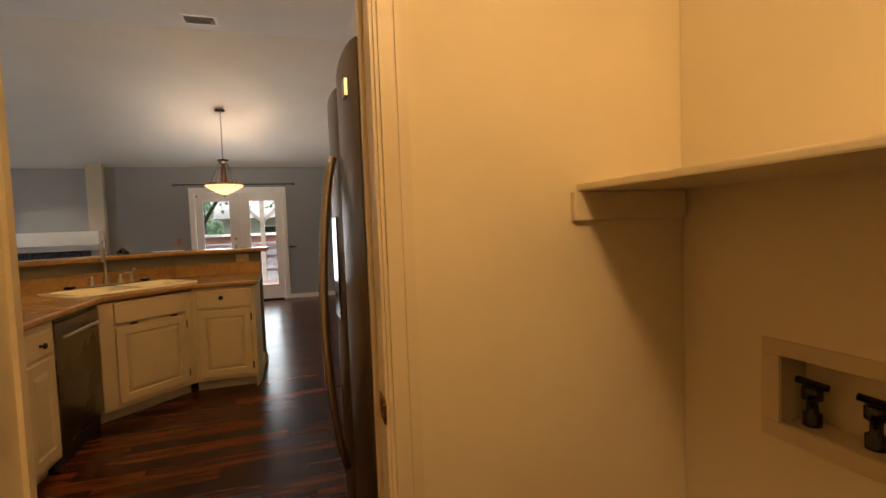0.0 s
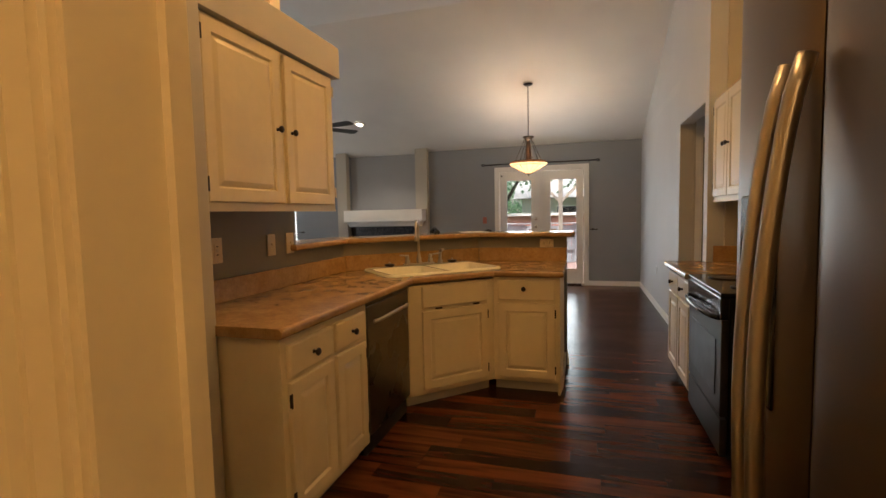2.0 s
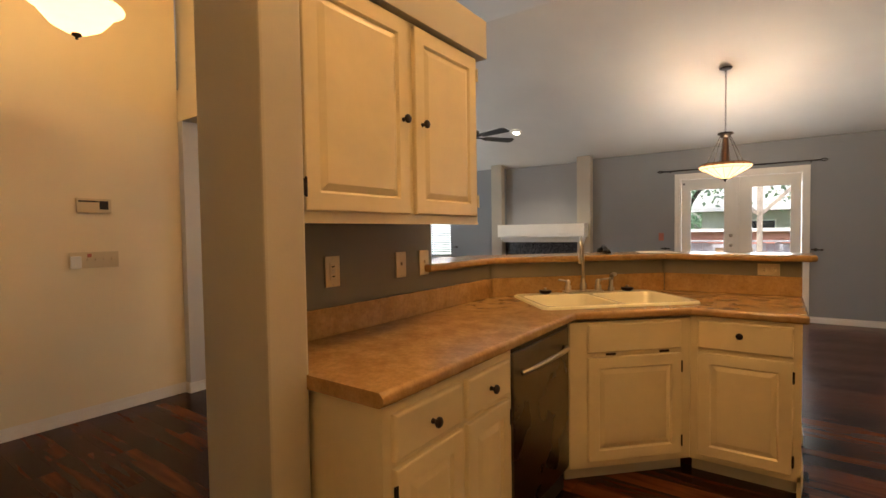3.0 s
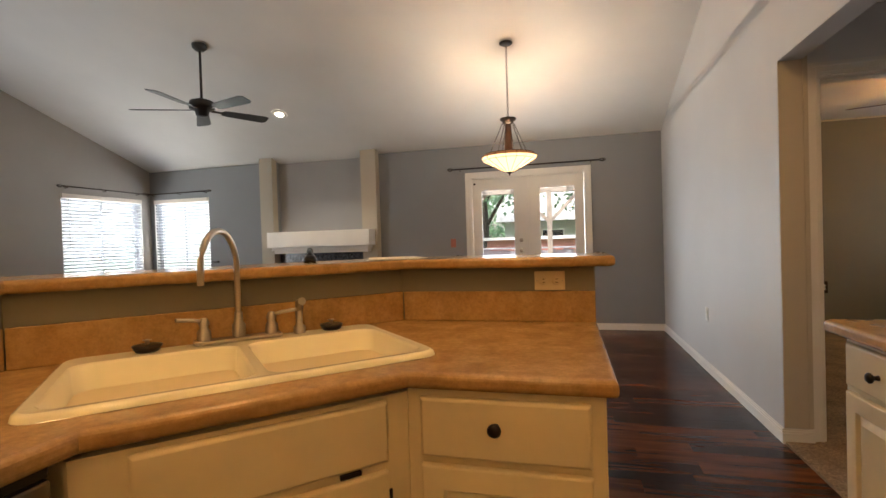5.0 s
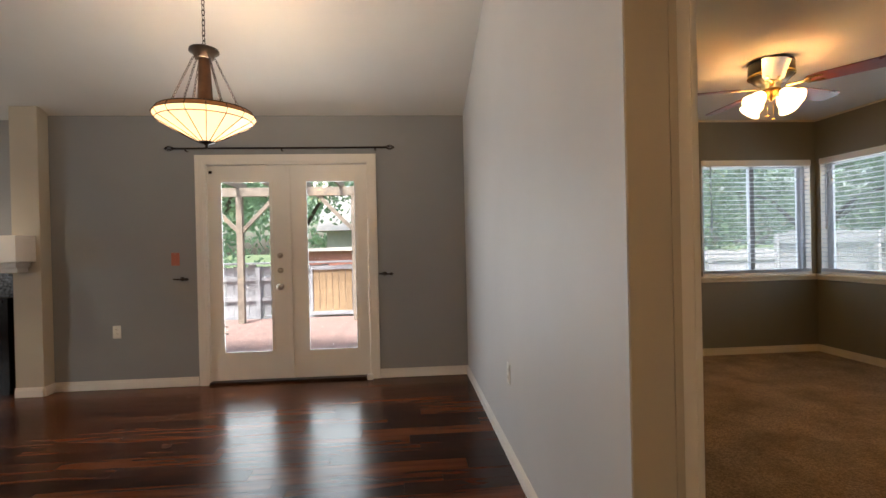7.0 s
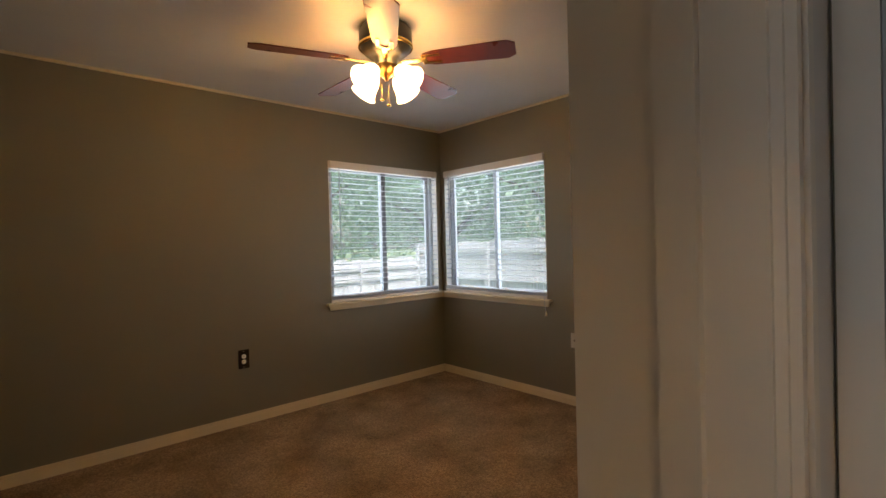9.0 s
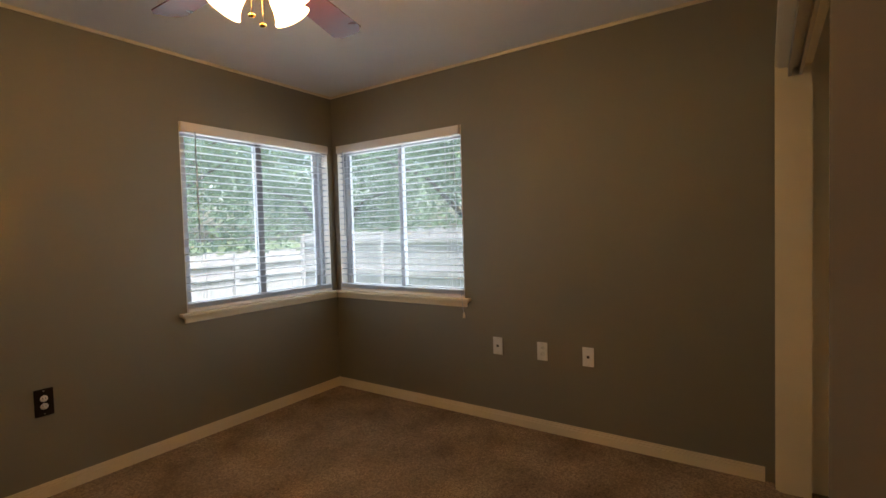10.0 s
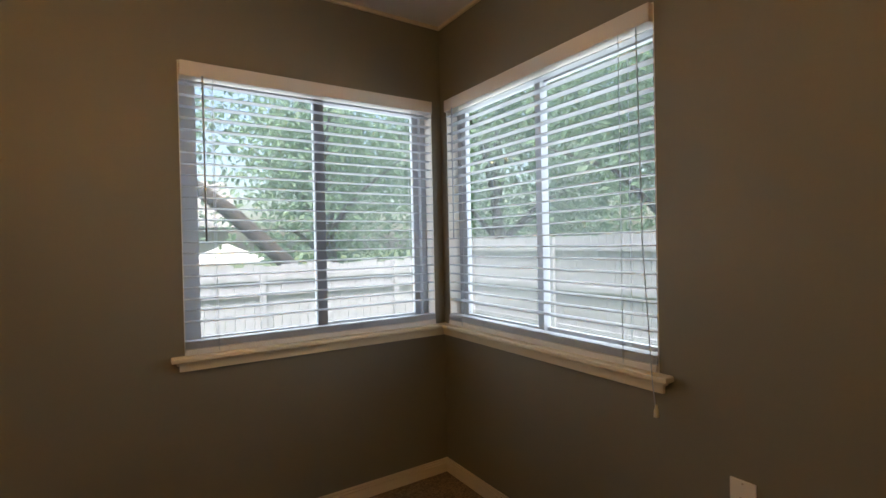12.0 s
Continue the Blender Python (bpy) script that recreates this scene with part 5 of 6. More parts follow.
# recessed lamp, air vent
cl = thing("recessed_lamp", pose(-3.258, 8.45, RZ(8.47), -math.degrees(math.atan(SLOPE)) * 1.0, 0, 0), "lit recessed ceiling lamp with white trim", "recessed lamp")
part("trim_ring", lathe([(0.055, -0.006), (0.09, -0.010), (0.098, -0.002), (0.098, 0.004)], 26), M["trim"], cl)
part("lamp_face", lathe([(0, -0.008), (0.055, -0.005), (0.055, 0.0), (0, 0.0)], 22), M["canglow"], cl, "lit lamp face")
av = thing("air_vent", pose(-0.244, 5.95, RIDGE), "white louvred ceiling air vent", "air vent")
bm = boxes((-0.18, 0.18, -0.125, -0.095, -0.012, -0.001), (-0.18, 0.18, 0.095, 0.125, -0.012, -0.001), (-0.18, -0.15, -0.095, 0.095, -0.012, -0.001), (0.15, 0.18, -0.095, 0.095, -0.012, -0.001))
part("frame", bm, M["trim"], av)
part("backing", boxes((-0.15, 0.15, -0.095, 0.095, -0.003, -0.001)), M["dark"], av, "dark duct behind the louvres")
me = mesh_of("slat", boxes((-0.15, 0.15, -0.009, 0.009, -0.001, 0.001)))
me.materials.append(M["trim"])
for k in range(9):
    part("slat", me, M["trim"], av, at=pose(0, -0.08 + 0.02 * k, -0.007, 38))


def fan_blade(length, root, tip, z=0.0):
    pts = [(root, -0.045), (root + 0.05, -0.062), (length - 0.04, -0.076), (length, -0.05), (length, 0.05), (length - 0.04, 0.076), (root + 0.05, 0.062), (root, 0.045)]
    return prism(pts, z - 0.003, z + 0.003, 0.0015)


# living-room fan
lf = thing("ceiling_fan", pose(-3.381, 7.268, 0), "black five-blade ceiling fan on a downrod", "ceiling fan")
z0 = RZ(7.29)
part("canopy", lathe([(0, 0.02), (0.075, 0.015), (0.072, -0.02), (0.04, -0.05), (0, -0.055)], 22), M["fanblack"], lf, at=pose(0, 0, z0))
part("downrod", tube([(0, 0, 2.71), (0, 0, z0 - 0.04)], 0.013, 10), M["fanblack"], lf)
part("motor", lathe([(0, 0.12), (0.05, 0.115), (0.115, 0.09), (0.125, 0.05), (0.12, 0.015), (0.07, -0.005), (0.06, -0.05), (0.03, -0.065), (0, -0.066)], 26), M["fanblack"], lf, at=pose(0, 0, 2.615))
bl = mesh_of("blade", fan_blade(0.68, 0.20, 0))
bl.materials.append(M["fanblack"])
ar = mesh_of("blade_arm", boxes((0.09, 0.24, -0.016, 0.016, -0.004, 0.004), (0.20, 0.24, -0.04, 0.04, -0.003, 0.003), bevel=0.002))
ar.materials.append(M["bronze"])
for k in range(5):
    b = part("blade", bl, M["fanblack"], lf, at=pose(0, 0, 2.62, 0, 0, -14 + 72 * k) @ pose(0, 0, 0, -12))
    part("blade_arm", ar, M["bronze"], b)

# bedroom fan
bf = thing("ceiling_fan", pose(3.405, 8.20, 0), "hugger ceiling fan with dark red blades and four lit shades", "ceiling fan")
part("motor", lathe([(0, 0.0), (0.125, -0.002), (0.14, -0.02), (0.142, -0.10), (0.12, -0.135), (0.09, -0.16), (0.06, -0.17), (0.055, -0.22), (0, -0.225)], 28), M["fanblack"], bf, at=pose(0, 0, 2.493))
part("band", lathe([(0.1425, -0.095), (0.146, -0.10), (0.146, -0.112), (0.139, -0.116)], 28), M["brass"], bf, "brass band", at=pose(0, 0, 2.493))
part("light_hub", lathe([(0.055, 0), (0.06, -0.02), (0.04, -0.06), (0.015, -0.075), (0.008, -0.09), (0, -0.092)], 20), M["darkbrass"], bf, "dark brass light kit hub", at=pose(0, 0, 2.30))
rb = mesh_of("blade", fan_blade(0.685, 0.21, 0))
rb.materials.append(M["fanwood"])
ra = mesh_of("blade_arm", boxes((0.09, 0.22, -0.014, 0.014, -0.010, -0.004), (0.20, 0.30, -0.042, -0.022, -0.008, -0.0035), (0.20, 0.30, 0.022, 0.042, -0.008, -0.0035), (0.20, 0.225, -0.042, 0.042, -0.008, -0.0035), bevel=0.002))
ra.materials.append(M["brass"])
for k in range(5):
    b = part("blade", rb, M["fanwood"], bf, at=pose(0, 0, 2.305, 0, 0, -55 + 72 * k) @ pose(0, 0, 0, -11))
    part("blade_arm", ra, M["brass"], b, "ornate brass blade arm")
sh = mesh_of("shade", lathe([(0.025, 0), (0.035, -0.012), (0.05, -0.045), (0.055, -0.08), (0.065, -0.11), (0.078, -0.128), (0.075, -0.128), (0.050, -0.08), (0.03, -0.012)], 20))
sh.materials.append(M["shade"])
hd = mesh_of("lamp_holder", tube([(0, 0, 0), (0.03, 0, 0.012), (0.065, 0, 0.0), (0.08, 0, -0.02)], 0.009, 8))
hd.materials.append(M["darkbrass"])
for k in range(4):
    a = part("lamp_holder", hd, M["brass"], bf, "brass lamp arm", at=pose(0, 0, 2.265, 0, 0, 12 + 90 * k))
    s = part("shade", sh, M["shade"], a, "lit white glass shade", at=pose(0.082, 0, -0.012, 0, -50, 0) @ Matrix.Scale(0.95, 4))
for dx, zz in ((0.02, 2.085), (-0.025, 2.105)):
    p = part("pull_chain", tube([(dx, 0.01, zz + 0.01), (dx, 0.01, 2.20)], 0.0015, 5), M["brass"], bf)
    part("pull_knob", lathe([(0, -0.008), (0.012, -0.004), (0.012, 0.004), (0, 0.010)], 12), M["brass"], p, at=pose(dx, 0.01, zz))

# ---- fireplace ----
fp = thing("fireplace", pose(0, 0, 0), "fireplace with mosaic tile surround and black firebox", "fireplace")
part("firebox", boxes((-3.93, -2.74, 9.50, 9.62, 0.0, 0.855)), M["black"], fp, "black firebox opening")
part("backing", boxes((-4.048, -2.614, 9.56, 9.628, 0.0, 1.087)), M["dark"], fp)
part("upper_panel", boxes((-4.048, -2.614, 9.60, 9.629, 1.403, 2.46)), M["niche"], fp, "mid grey painted niche back")
part("screen_rail", tube([(-3.9, 9.49, 0.83), (-2.79, 9.49, 0.83)], 0.012, 8), M["bronze"], fp, "dark metal screen rail")
mt = thing("mantel", pose(0, 0, 0), "white painted box mantel shelf with stepped moulding", "mantel")
part("shelf_box", boxes((-4.02, -2.415, 9.18, 9.398, 1.178, 1.402), bevel=0.004), M["trim"], mt)
part("shelf_return", boxes((-4.048, -2.614, 9.398, 9.598, 1.178, 1.402)), M["trim"], mt)
part("moulding", boxes((-3.99, -2.46, 9.24, 9.398, 1.132, 1.176), (-3.97, -2.48, 9.28, 9.398, 1.088, 1.131), bevel=0.004), M["trim"], mt)
tile_mat = principled("glass_mosaic", (0.17, 0.18, 0.20), 0.18, vary=0.6, scale=38, bump=0, second=(0.02, 0.022, 0.026))
bm = bmesh.new()
for r in range(9):
    for c in range(29):
        x = -4.045 + 0.049 * c + (0.024 if r % 2 else 0)
        z = 0.866 + 0.024 * r
        if x + 0.047 < -2.615:
            box(bm, x, x + 0.046, 9.548, 9.5595, z, z + 0.021)
for r in range(35):
    for x in (-4.045, -3.997, -2.71, -2.662):
        box(bm, x, x + 0.046, 9.548, 9.5595, 0.02 + 0.024 * r, 0.041 + 0.024 * r)
part("tile_surround", bm, tile_mat, fp, "dark glass mosaic tiles")

# ---- wall plates ----


def plate(name, m, w, h, mat, label, kind, face=None):
    """A wall plate; local x along the wall, local -y out of it, centred."""
    p = thing(name, m, label, "wall plate", "")
    part("cover", boxes((-w / 2, w / 2, -0.007, -0.001, -h / 2, h / 2), bevel=0.0025), M[mat], p)
    if kind == "outlet":
        for s in (-1, 1):
            o = (0, s * 0.02) if h > w else (s * 0.024, 0)
            f = part("socket", lathe([(0, -0.001), (0.0155, -0.001), (0.017, 0.001), (0.017, 0.003)], 18, m=pose(0, 0, 0, -90)), M[face or mat], p, at=pose(o[0], -0.0085, o[1]))
            for q in (-0.006, 0.006):
                d = (q, 0.002) if h > w else (0.002, q)
                part("slot", boxes((d[0] - 0.0012 if h > w else d[0] - 0.004, d[0] + 0.0012 if h > w else d[0] + 0.004, -0.0016, 0.0, d[1] - 0.004 if h > w else d[1] - 0.0012, d[1] + 0.004 if h > w else d[1] + 0.0012)), M["dark"], f, "dark slot")
    elif kind == "gfci":
        part("insert", boxes((-0.017, 0.017, -0.010, -0.007, -0.034, 0.034), bevel=0.002), M[mat], p)
        for z in (-0.02, 0.02):
            part("slot", boxes((-0.007, 0.007, -0.0108, -0.0098, z - 0.0025, z + 0.0025)), M["dark"], p, "dark slot")
        for z in (-0.004, 0.005):
            part("button", boxes((-0.008, 0.008, -0.0115, -0.0098, z - 0.003, z + 0.003)), M["beige"], p)
    elif kind == "switch":
        part("toggle", boxes((-0.005, 0.005, -0.018, -0.006, -0.003, 0.012), bevel=0.002), M[mat], p)
    elif kind == "jack":
        part("jack", boxes((-0.008, 0.008, -0.0085, -0.0065, -0.008, 0.008), bevel=0.001), M["dark"], p, "dark jack")
    for z in (-h * 0.42, h * 0.42):
        part("screw", lathe([(0, -0.001), (0.003, -0.0005), (0.003, 0.001)], 8, m=pose(0, 0, 0, -90)), M["beige"], p, at=pose(0, -0.0075, z) if h > w else pose(z * w / h, -0.0075, 0))
    return p


plate("gfci_outlet", pose(-1.29, 2.825, 1.139, 0, 0, 90), 0.075, 0.125, "plastic", "almond ground-fault outlet on the wall over the worktop", "gfci")
plate("light_switch", pose(-1.29, 3.25, 1.139, 0, 0, 90), 0.072, 0.122, "plastic", "almond switch plate on the wall over the worktop", "switch")
plate("light_switch", pose(-1.29, 3.43, 1.139, 0, 0, 90), 0.075, 0.125, "plastic", "almond switch plate beside the bar end", "switch")
plate("outlet", pose(0.137, 4.997, 1.036, 0, 0, 0), 0.112, 0.072, "plastic", "almond outlet set sideways under the bar", "outlet")
plate("outlet", pose(-1.838, NORTH, 0.52), 0.07, 0.115, "whiteplastic", "white outlet on the blue-grey wall", "outlet")
red = principled("brick_red_plastic", (0.45, 0.14, 0.10), 0.4, vary=0.05, bump=0)
M["redplastic"] = red
plate("light_switch", pose(-1.313, NORTH, 1.168), 0.072, 0.118, "redplastic", "faded red switch plate beside the patio door", "switch")
plate("outlet", pose(1.36, 7.68, 0.50, 0, 0, -90), 0.07, 0.115, "whiteplastic", "white outlet on the pale grey wall", "outlet")
plate("outlet", pose(3.158, BN, 0.506), 0.08, 0.14, "bronze", "dark metal outlet plate with white sockets", "outlet", face="whiteplastic")
for y, kind, lab in ((8.225, "jack", "white jack plate on the bedroom wall"), (7.904, "outlet", "white outlet on the bedroom wall"), (7.608, "jack", "white jack plate on the bedroom wall")):
    plate("jack_plate" if kind == "jack" else "outlet", pose(BE, y, 0.537, 0, 0, -90), 0.07, 0.118, "whiteplastic", lab, kind)
th = thing("alarm_keypad", pose(-3.81, 2.845, 1.515, 0, 0, 90), "cream alarm keypad with a dark display", "keypad")
part("case", boxes((-0.105, 0.105, -0.025, -0.001, -0.05, 0.05), bevel=0.005), M["plastic"], th)
part("display", boxes((0.03, 0.085, -0.0265, -0.024, -0.025, 0.035)), M["dark"], th, "dark display")
part("flap_gap", boxes((-0.095, 0.025, -0.0265, -0.024, 0.024, 0.036)), M["dark"], th, "dark gap over the flap")
sw = thing("switch_panel", pose(-3.81, 2.84, 1.130, 0, 0, 90), "almond five-gang switch panel with a red-tipped control", "switch panel")
part("cover", boxes((-0.15, 0.15, -0.007, -0.001, -0.057, 0.057), bevel=0.003), M["plastic"], sw)
part("plug_in", boxes((-0.15, -0.085, -0.03, -0.007, -0.055, 0.03), bevel=0.006), M["whiteplastic"], sw, "white plug-in unit")
for k, x in enumerate((-0.045, 0.005, 0.055, 0.105)):
    part("toggle", boxes((x - 0.005, x + 0.005, -0.018, -0.007, -0.004, 0.012), bevel=0.002), M["plastic"], sw)
part("red_tab", boxes((-0.045, -0.020, -0.010, -0.007, 0.02, 0.045)), M["redplastic"], sw, "small red tab")

# ---- things left on the bar, door stop ----
pm = principled("white_paper", (0.75, 0.74, 0.70), 0.7, vary=0.04)
pp = thing("paper_stack", pose(-0.52, 5.09, 1.1285, 0, 0, 20), "thin stack of white papers lying on the bar", "paper")
for k in range(3):
    part("sheet", boxes((-0.108, 0.108, -0.14, 0.14, 0.0015 * k, 0.0015 * k + 0.001)), pm, pp, at=pose(0.004 * k, -0.003 * k, 0, 0, 0, 5 * k))
ph = thing("handset", pose(-0.83, 4.93, 1.1285, 0, 0, 120), "black curved handset lying on the bar", "handset")
part("grip", tube([(-0.10, 0, 0.012), (-0.05, 0, 0.034), (0, 0, 0.046), (0.05, 0, 0.036), (0.10, 0, 0.014)], 0.013, 10), M["black"], ph)
for s in (-1, 1):
    part("ear_piece", lathe([(0, 0), (0.025, 0.0), (0.028, 0.012), (0.018, 0.028), (0, 0.03)], 16), M["black"], ph, at=pose(s * 0.095, 0, 0))
ds = solid("door_stop", lathe([(0, 0), (0.028, 0), (0.03, 0.01), (0.03, 0.04), (0.024, 0.05), (0, 0.052)], 18), M["trim"], "white round door stop at the door frame", "door stop", m=pose(0.43, NORTH - 0.045, 0.002))

# ---- outdoors ----
GROUND = -0.45
structure("ground", boxes((-120, 120, 9.98, 200, GROUND - 0.3, GROUND), (5.60, 120, -120, 9.979, GROUND - 0.3, GROUND), (-120, -6.9, -120, 9.979, GROUND - 0.3, GROUND)), M["grass"], "rough green lawn behind the house", "ground")
dk = thing("deck", pose(0, 0, 0), "weathered red-brown timber deck with gaps", "deck")
me = mesh_of("deck_board", boxes((-6.2, 1.7, 0.003, 0.137, -0.13, -0.10), bevel=0.004))
me.materials.append(M["deck"])
for k in range(34):
    part("deck_board", me, M["deck"], dk, at=pose(0, 9.70 + 0.14 * k, 0))
part("joists", boxes((-6.1, 1.6, 9.72, 14.4, GROUND, -0.131)), M["post"], dk)

bp = thing("brush_pile", pose(-2.45, 12.9, -0.10), "small heap of grey cut branches on the deck", "branches")
rb2 = random.Random(9)
for k in range(14):
    a, l = rb2.uniform(0, 3.1), rb2.uniform(0.25, 0.6)
    x, y, z = rb2.uniform(-.25, .25), rb2.uniform(-.2, .2), 0.02 + 0.012 * k
    part("branch", tube([(x - l * math.cos(a) / 2, y - l * math.sin(a) / 2, z), (x, y, z + 0.02), (x + l * math.cos(a) / 2, y + l * math.sin(a) / 2, z - 0.005)], 0.014, 6), M["post"], bp)
pg = thing("pergola", pose(0, 0, 0), "grey weathered timber pergola with knee braces", "pergola")
for x in (-2.23, -0.155, 1.7):
    part("post", boxes((x - 0.055, x + 0.055, 13.9, 14.01, -0.10, 2.25), bevel=0.006), M["post"], pg)
    for s in (-1, 1):
        part("brace", boxes((-0.035, 0.035, -0.03, 0.03, 0, 0.92), bevel=0.004), M["post"], pg, at=pose(x + s * 0.03, 13.955, 1.58, 0, s * 44, 0))
part("beam", boxes((-6.0, 1.9, 13.90, 13.94, 2.22, 2.38), bevel=0.004), M["post"], pg)
part("beam", boxes((-6.0, 1.9, 13.97, 14.01, 2.22, 2.38), bevel=0.004), M["post"], pg)
for k in range(13):
    part("rafter", boxes((-6.0 + 0.62 * k, -5.96 + 0.62 * k, 9.80, 14.4, 2.381, 2.50), bevel=0.003), M["post"], pg)


def fence_run(m, length, top, gap=0.145, capped=False, rails=None):
    f = thing("fence", m, "weathered grey-brown board fence with rails", "fence")
    n = int(length / gap)
    me = mesh_of("board", boxes((0.002, gap - 0.004, 0, 0.018, GROUND - top - 0.05, 0), bevel=0.003))
    me.materials.append(M["fence"])
    for k in range(n):
        b = part("board", me, M["fence"], f, at=pose(gap * k, 0, top + random.uniform(-0.03, 0.03)))
    for z in rails or (GROUND + 0.3, GROUND + 0.95, top - 0.25):
        part("rail", boxes((0, length, -0.045, -0.004, z, z + 0.085)), M["fence"], f)
    for k in range(int(length / 2.4) + 1):
        part("post", boxes((2.4 * k, 2.4 * k + 0.09, -0.10, -0.046, GROUND, top - 0.02)), M["fence"], f)
    if capped:
        part("cap_board", boxes((0, length, -0.09, 0.05, top + 0.035, top + 0.07), bevel=0.004), M["fence"], f)
    return f


fence_run(pose(-7.0, 14.75, 0), 10.0, 0.92, capped=True, rails=(-0.16, 0.22, 0.62))
gt = thing("fence_gate", pose(-1.12, 14.60, 0), "tan board gate in a pale frame before the fence", "gate")
tan_wood = principled("tan_gate_boards", (0.42, 0.29, 0.17), 0.8, vary=0.25, scale=7, bump=0.3)
for k in range(6):
    part("board", boxes((0.055 + 0.128 * k, 0.177 + 0.128 * k, 0.0, 0.02, -0.10, 0.82), bevel=0.003), tan_wood, gt)
for x in (0.0, 0.83):
    part("stile", boxes((x, x + 0.05, -0.03, 0.0, -0.10, 0.90), bevel=0.004), M["fence"], gt)
for z in (-0.08, 0.82):
    part("rail", boxes((0.05, 0.83, -0.03, 0.0, z, z + 0.08), bevel=0.004), M["fence"], gt)
fence_run(pose(3.0, 15.6, 0), 8.2, 1.0)
fence_run(pose(9.6, 15.6, 0, 0, 0, -90), 12.0, 1.38)


def leafy_tree(m, height, spread, seed, lean=(0, 0), leaves=8000, low=0.3):
    rng = random.Random(seed)
    t = thing("tree", m, "leafy green tree with a forked trunk", "tree", "garden trees")
    top = Vector((lean[0], lean[1], height * 0.62))
    bm = bmesh.new()
    r0 = 0.05 + height * 0.018
    main = [Vector((0, 0, 0)).lerp(top, u) + Vector((rng.uniform(-.08, .08), rng.uniform(-.08, .08), 0)) * (u * 2) for u in (0, .2, .4, .6, .8, 1)]
    tube(main, 0, 9, bm, [r0 * (1.2 - 0.85 * i / 5) for i in range(6)])
    ends = []
    for k in range(9):
        a = 2 * math.pi * k / 9 + rng.uniform(-.3, .3)
        base = main[2 + k % 4]
        reach = spread * rng.uniform(0.55, 1.0)
        end = base + Vector((math.cos(a) * reach, math.sin(a) * reach, height * rng.uniform(0.08, 0.42)))
        mid = base.lerp(end, 0.5) + Vector((0, 0, height * 0.05))
        tube([base, mid, end], 0, 6, bm, [r0 * 0.45, r0 * 0.25, r0 * 0.08])
        ends += [end, mid, base.lerp(end, 0.8) + Vector((0, 0, 0.3))]
    ends += [main[-1], main[-1] + Vector((0, 0, height * 0.25)), main[-1] + Vector((0, 0, height * 0.15))]
    part("trunk", bm, M["bark"], t)
    verts, faces = [], []
    clumps = []
    for e in ends:
        for _ in range(7):
            clumps.append(e + Vector((rng.gauss(0, 1), rng.gauss(0, 1), rng.gauss(0, 0.8))) * spread * 0.26)
    for k in range(leaves):
        c = rng.choice(clumps)
        p = c + Vector((rng.gauss(0, 1), rng.gauss(0, 1), rng.gauss(0, 0.7))) * spread * 0.13
        if p.z < height * low:
            p.z = height * low + rng.uniform(0, 0.6)
        q = Euler((rng.uniform(-1.1, 1.1), rng.uniform(-1.1, 1.1), rng.uniform(0, 6.3))).to_matrix()
        s = rng.uniform(0.06, 0.13)
        n = len(verts)
        for x, y, z in ((-s, 0, 0), (0, -s * 0.5, s * 0.12), (s, 0, 0), (0, s * 0.5, s * 0.12)):
            verts.append(p + q @ Vector((x, y, z)))
        faces.append((n, n + 1, n + 2, n + 3))
    me = bpy.data.meshes.new("crown")
    me.from_pydata(verts, [], faces)
    part("crown", me, M["leaf"], t, "green leaves with gaps of sky")
    return t


leafy_tree(pose(-4.6, 18.5, GROUND), 7.5, 2.6, 1)
leafy_tree(pose(-3.1, 22.5, GROUND), 8.5, 3.0, 2)
leafy_tree(pose(1.7, 20.5, GROUND), 7.5, 2.4, 3, lean=(-0.8, 0))
leafy_tree(pose(3.0, 22.5, GROUND), 8.0, 2.6, 4, leaves=5000)
leafy_tree(pose(7.4, 18.6, GROUND), 6.5, 2.2, 5, low=0.22, leaves=3800)
leafy_tree(pose(8.2, 20.0, GROUND), 8.0, 2.8, 6, low=0.2, leaves=5000)
leafy_tree(pose(11.2, 16.5, GROUND), 7.0, 2.8, 7, low=0.2)
leafy_tree(pose(12.0, 12.4, GROUND), 7.5, 2.8, 8, low=0.2)
leafy_tree(pose(12.6, 8.4, GROUND), 7.5, 2.8, 9, low=0.2)
leafy_tree(pose(15.5, 14.4, GROUND), 9.0, 3.4, 10, low=0.15)


def far_wood(x0, x1, y0, y1, z1, count, seed):
    """A loose belt of foliage far behind the fences."""
    rng = random.Random(seed)
    verts, faces = [], []
    cl = [Vector((rng.uniform(x0, x1), rng.uniform(y0, y1), GROUND + z1 * rng.uniform(0.05, 1.0) ** 0.8)) for _ in range(160)]
    for k in range(count):
        p = rng.choice(cl) + Vector((rng.gauss(0, 0.9), rng.gauss(0, 0.9), rng.gauss(0, 0.7)))
        q = Euler((rng.uniform(-1.2, 1.2), rng.uniform(-1.2, 1.2), rng.uniform(0, 6.3))).to_matrix()
        s = rng.uniform(0.12, 0.26)
        n = len(verts)
        for x, y, z in ((-s, 0, 0), (0, -s * 0.5, s * 0.12), (s, 0, 0), (0, s * 0.5, s * 0.12)):
            verts.append(p + q @ Vector((x, y, z)))
        faces.append((n, n + 1, n + 2, n + 3))
    me = bpy.data.meshes.new("far_foliage")
    me.from_pydata(verts, [], faces)
    me.materials.append(M["leaf"])
    tagged(new("far_foliage", me), "dense pale green woodland foliage far behind", "foliage", kind="stuff")


far_wood(-14, 1.0, 30, 36, 7.0, 9000, 21)
far_wood(9.5, 24, 28, 34, 8.5, 11000, 22)
far_wood(19, 25, 4, 27, 9.0, 12000, 23)
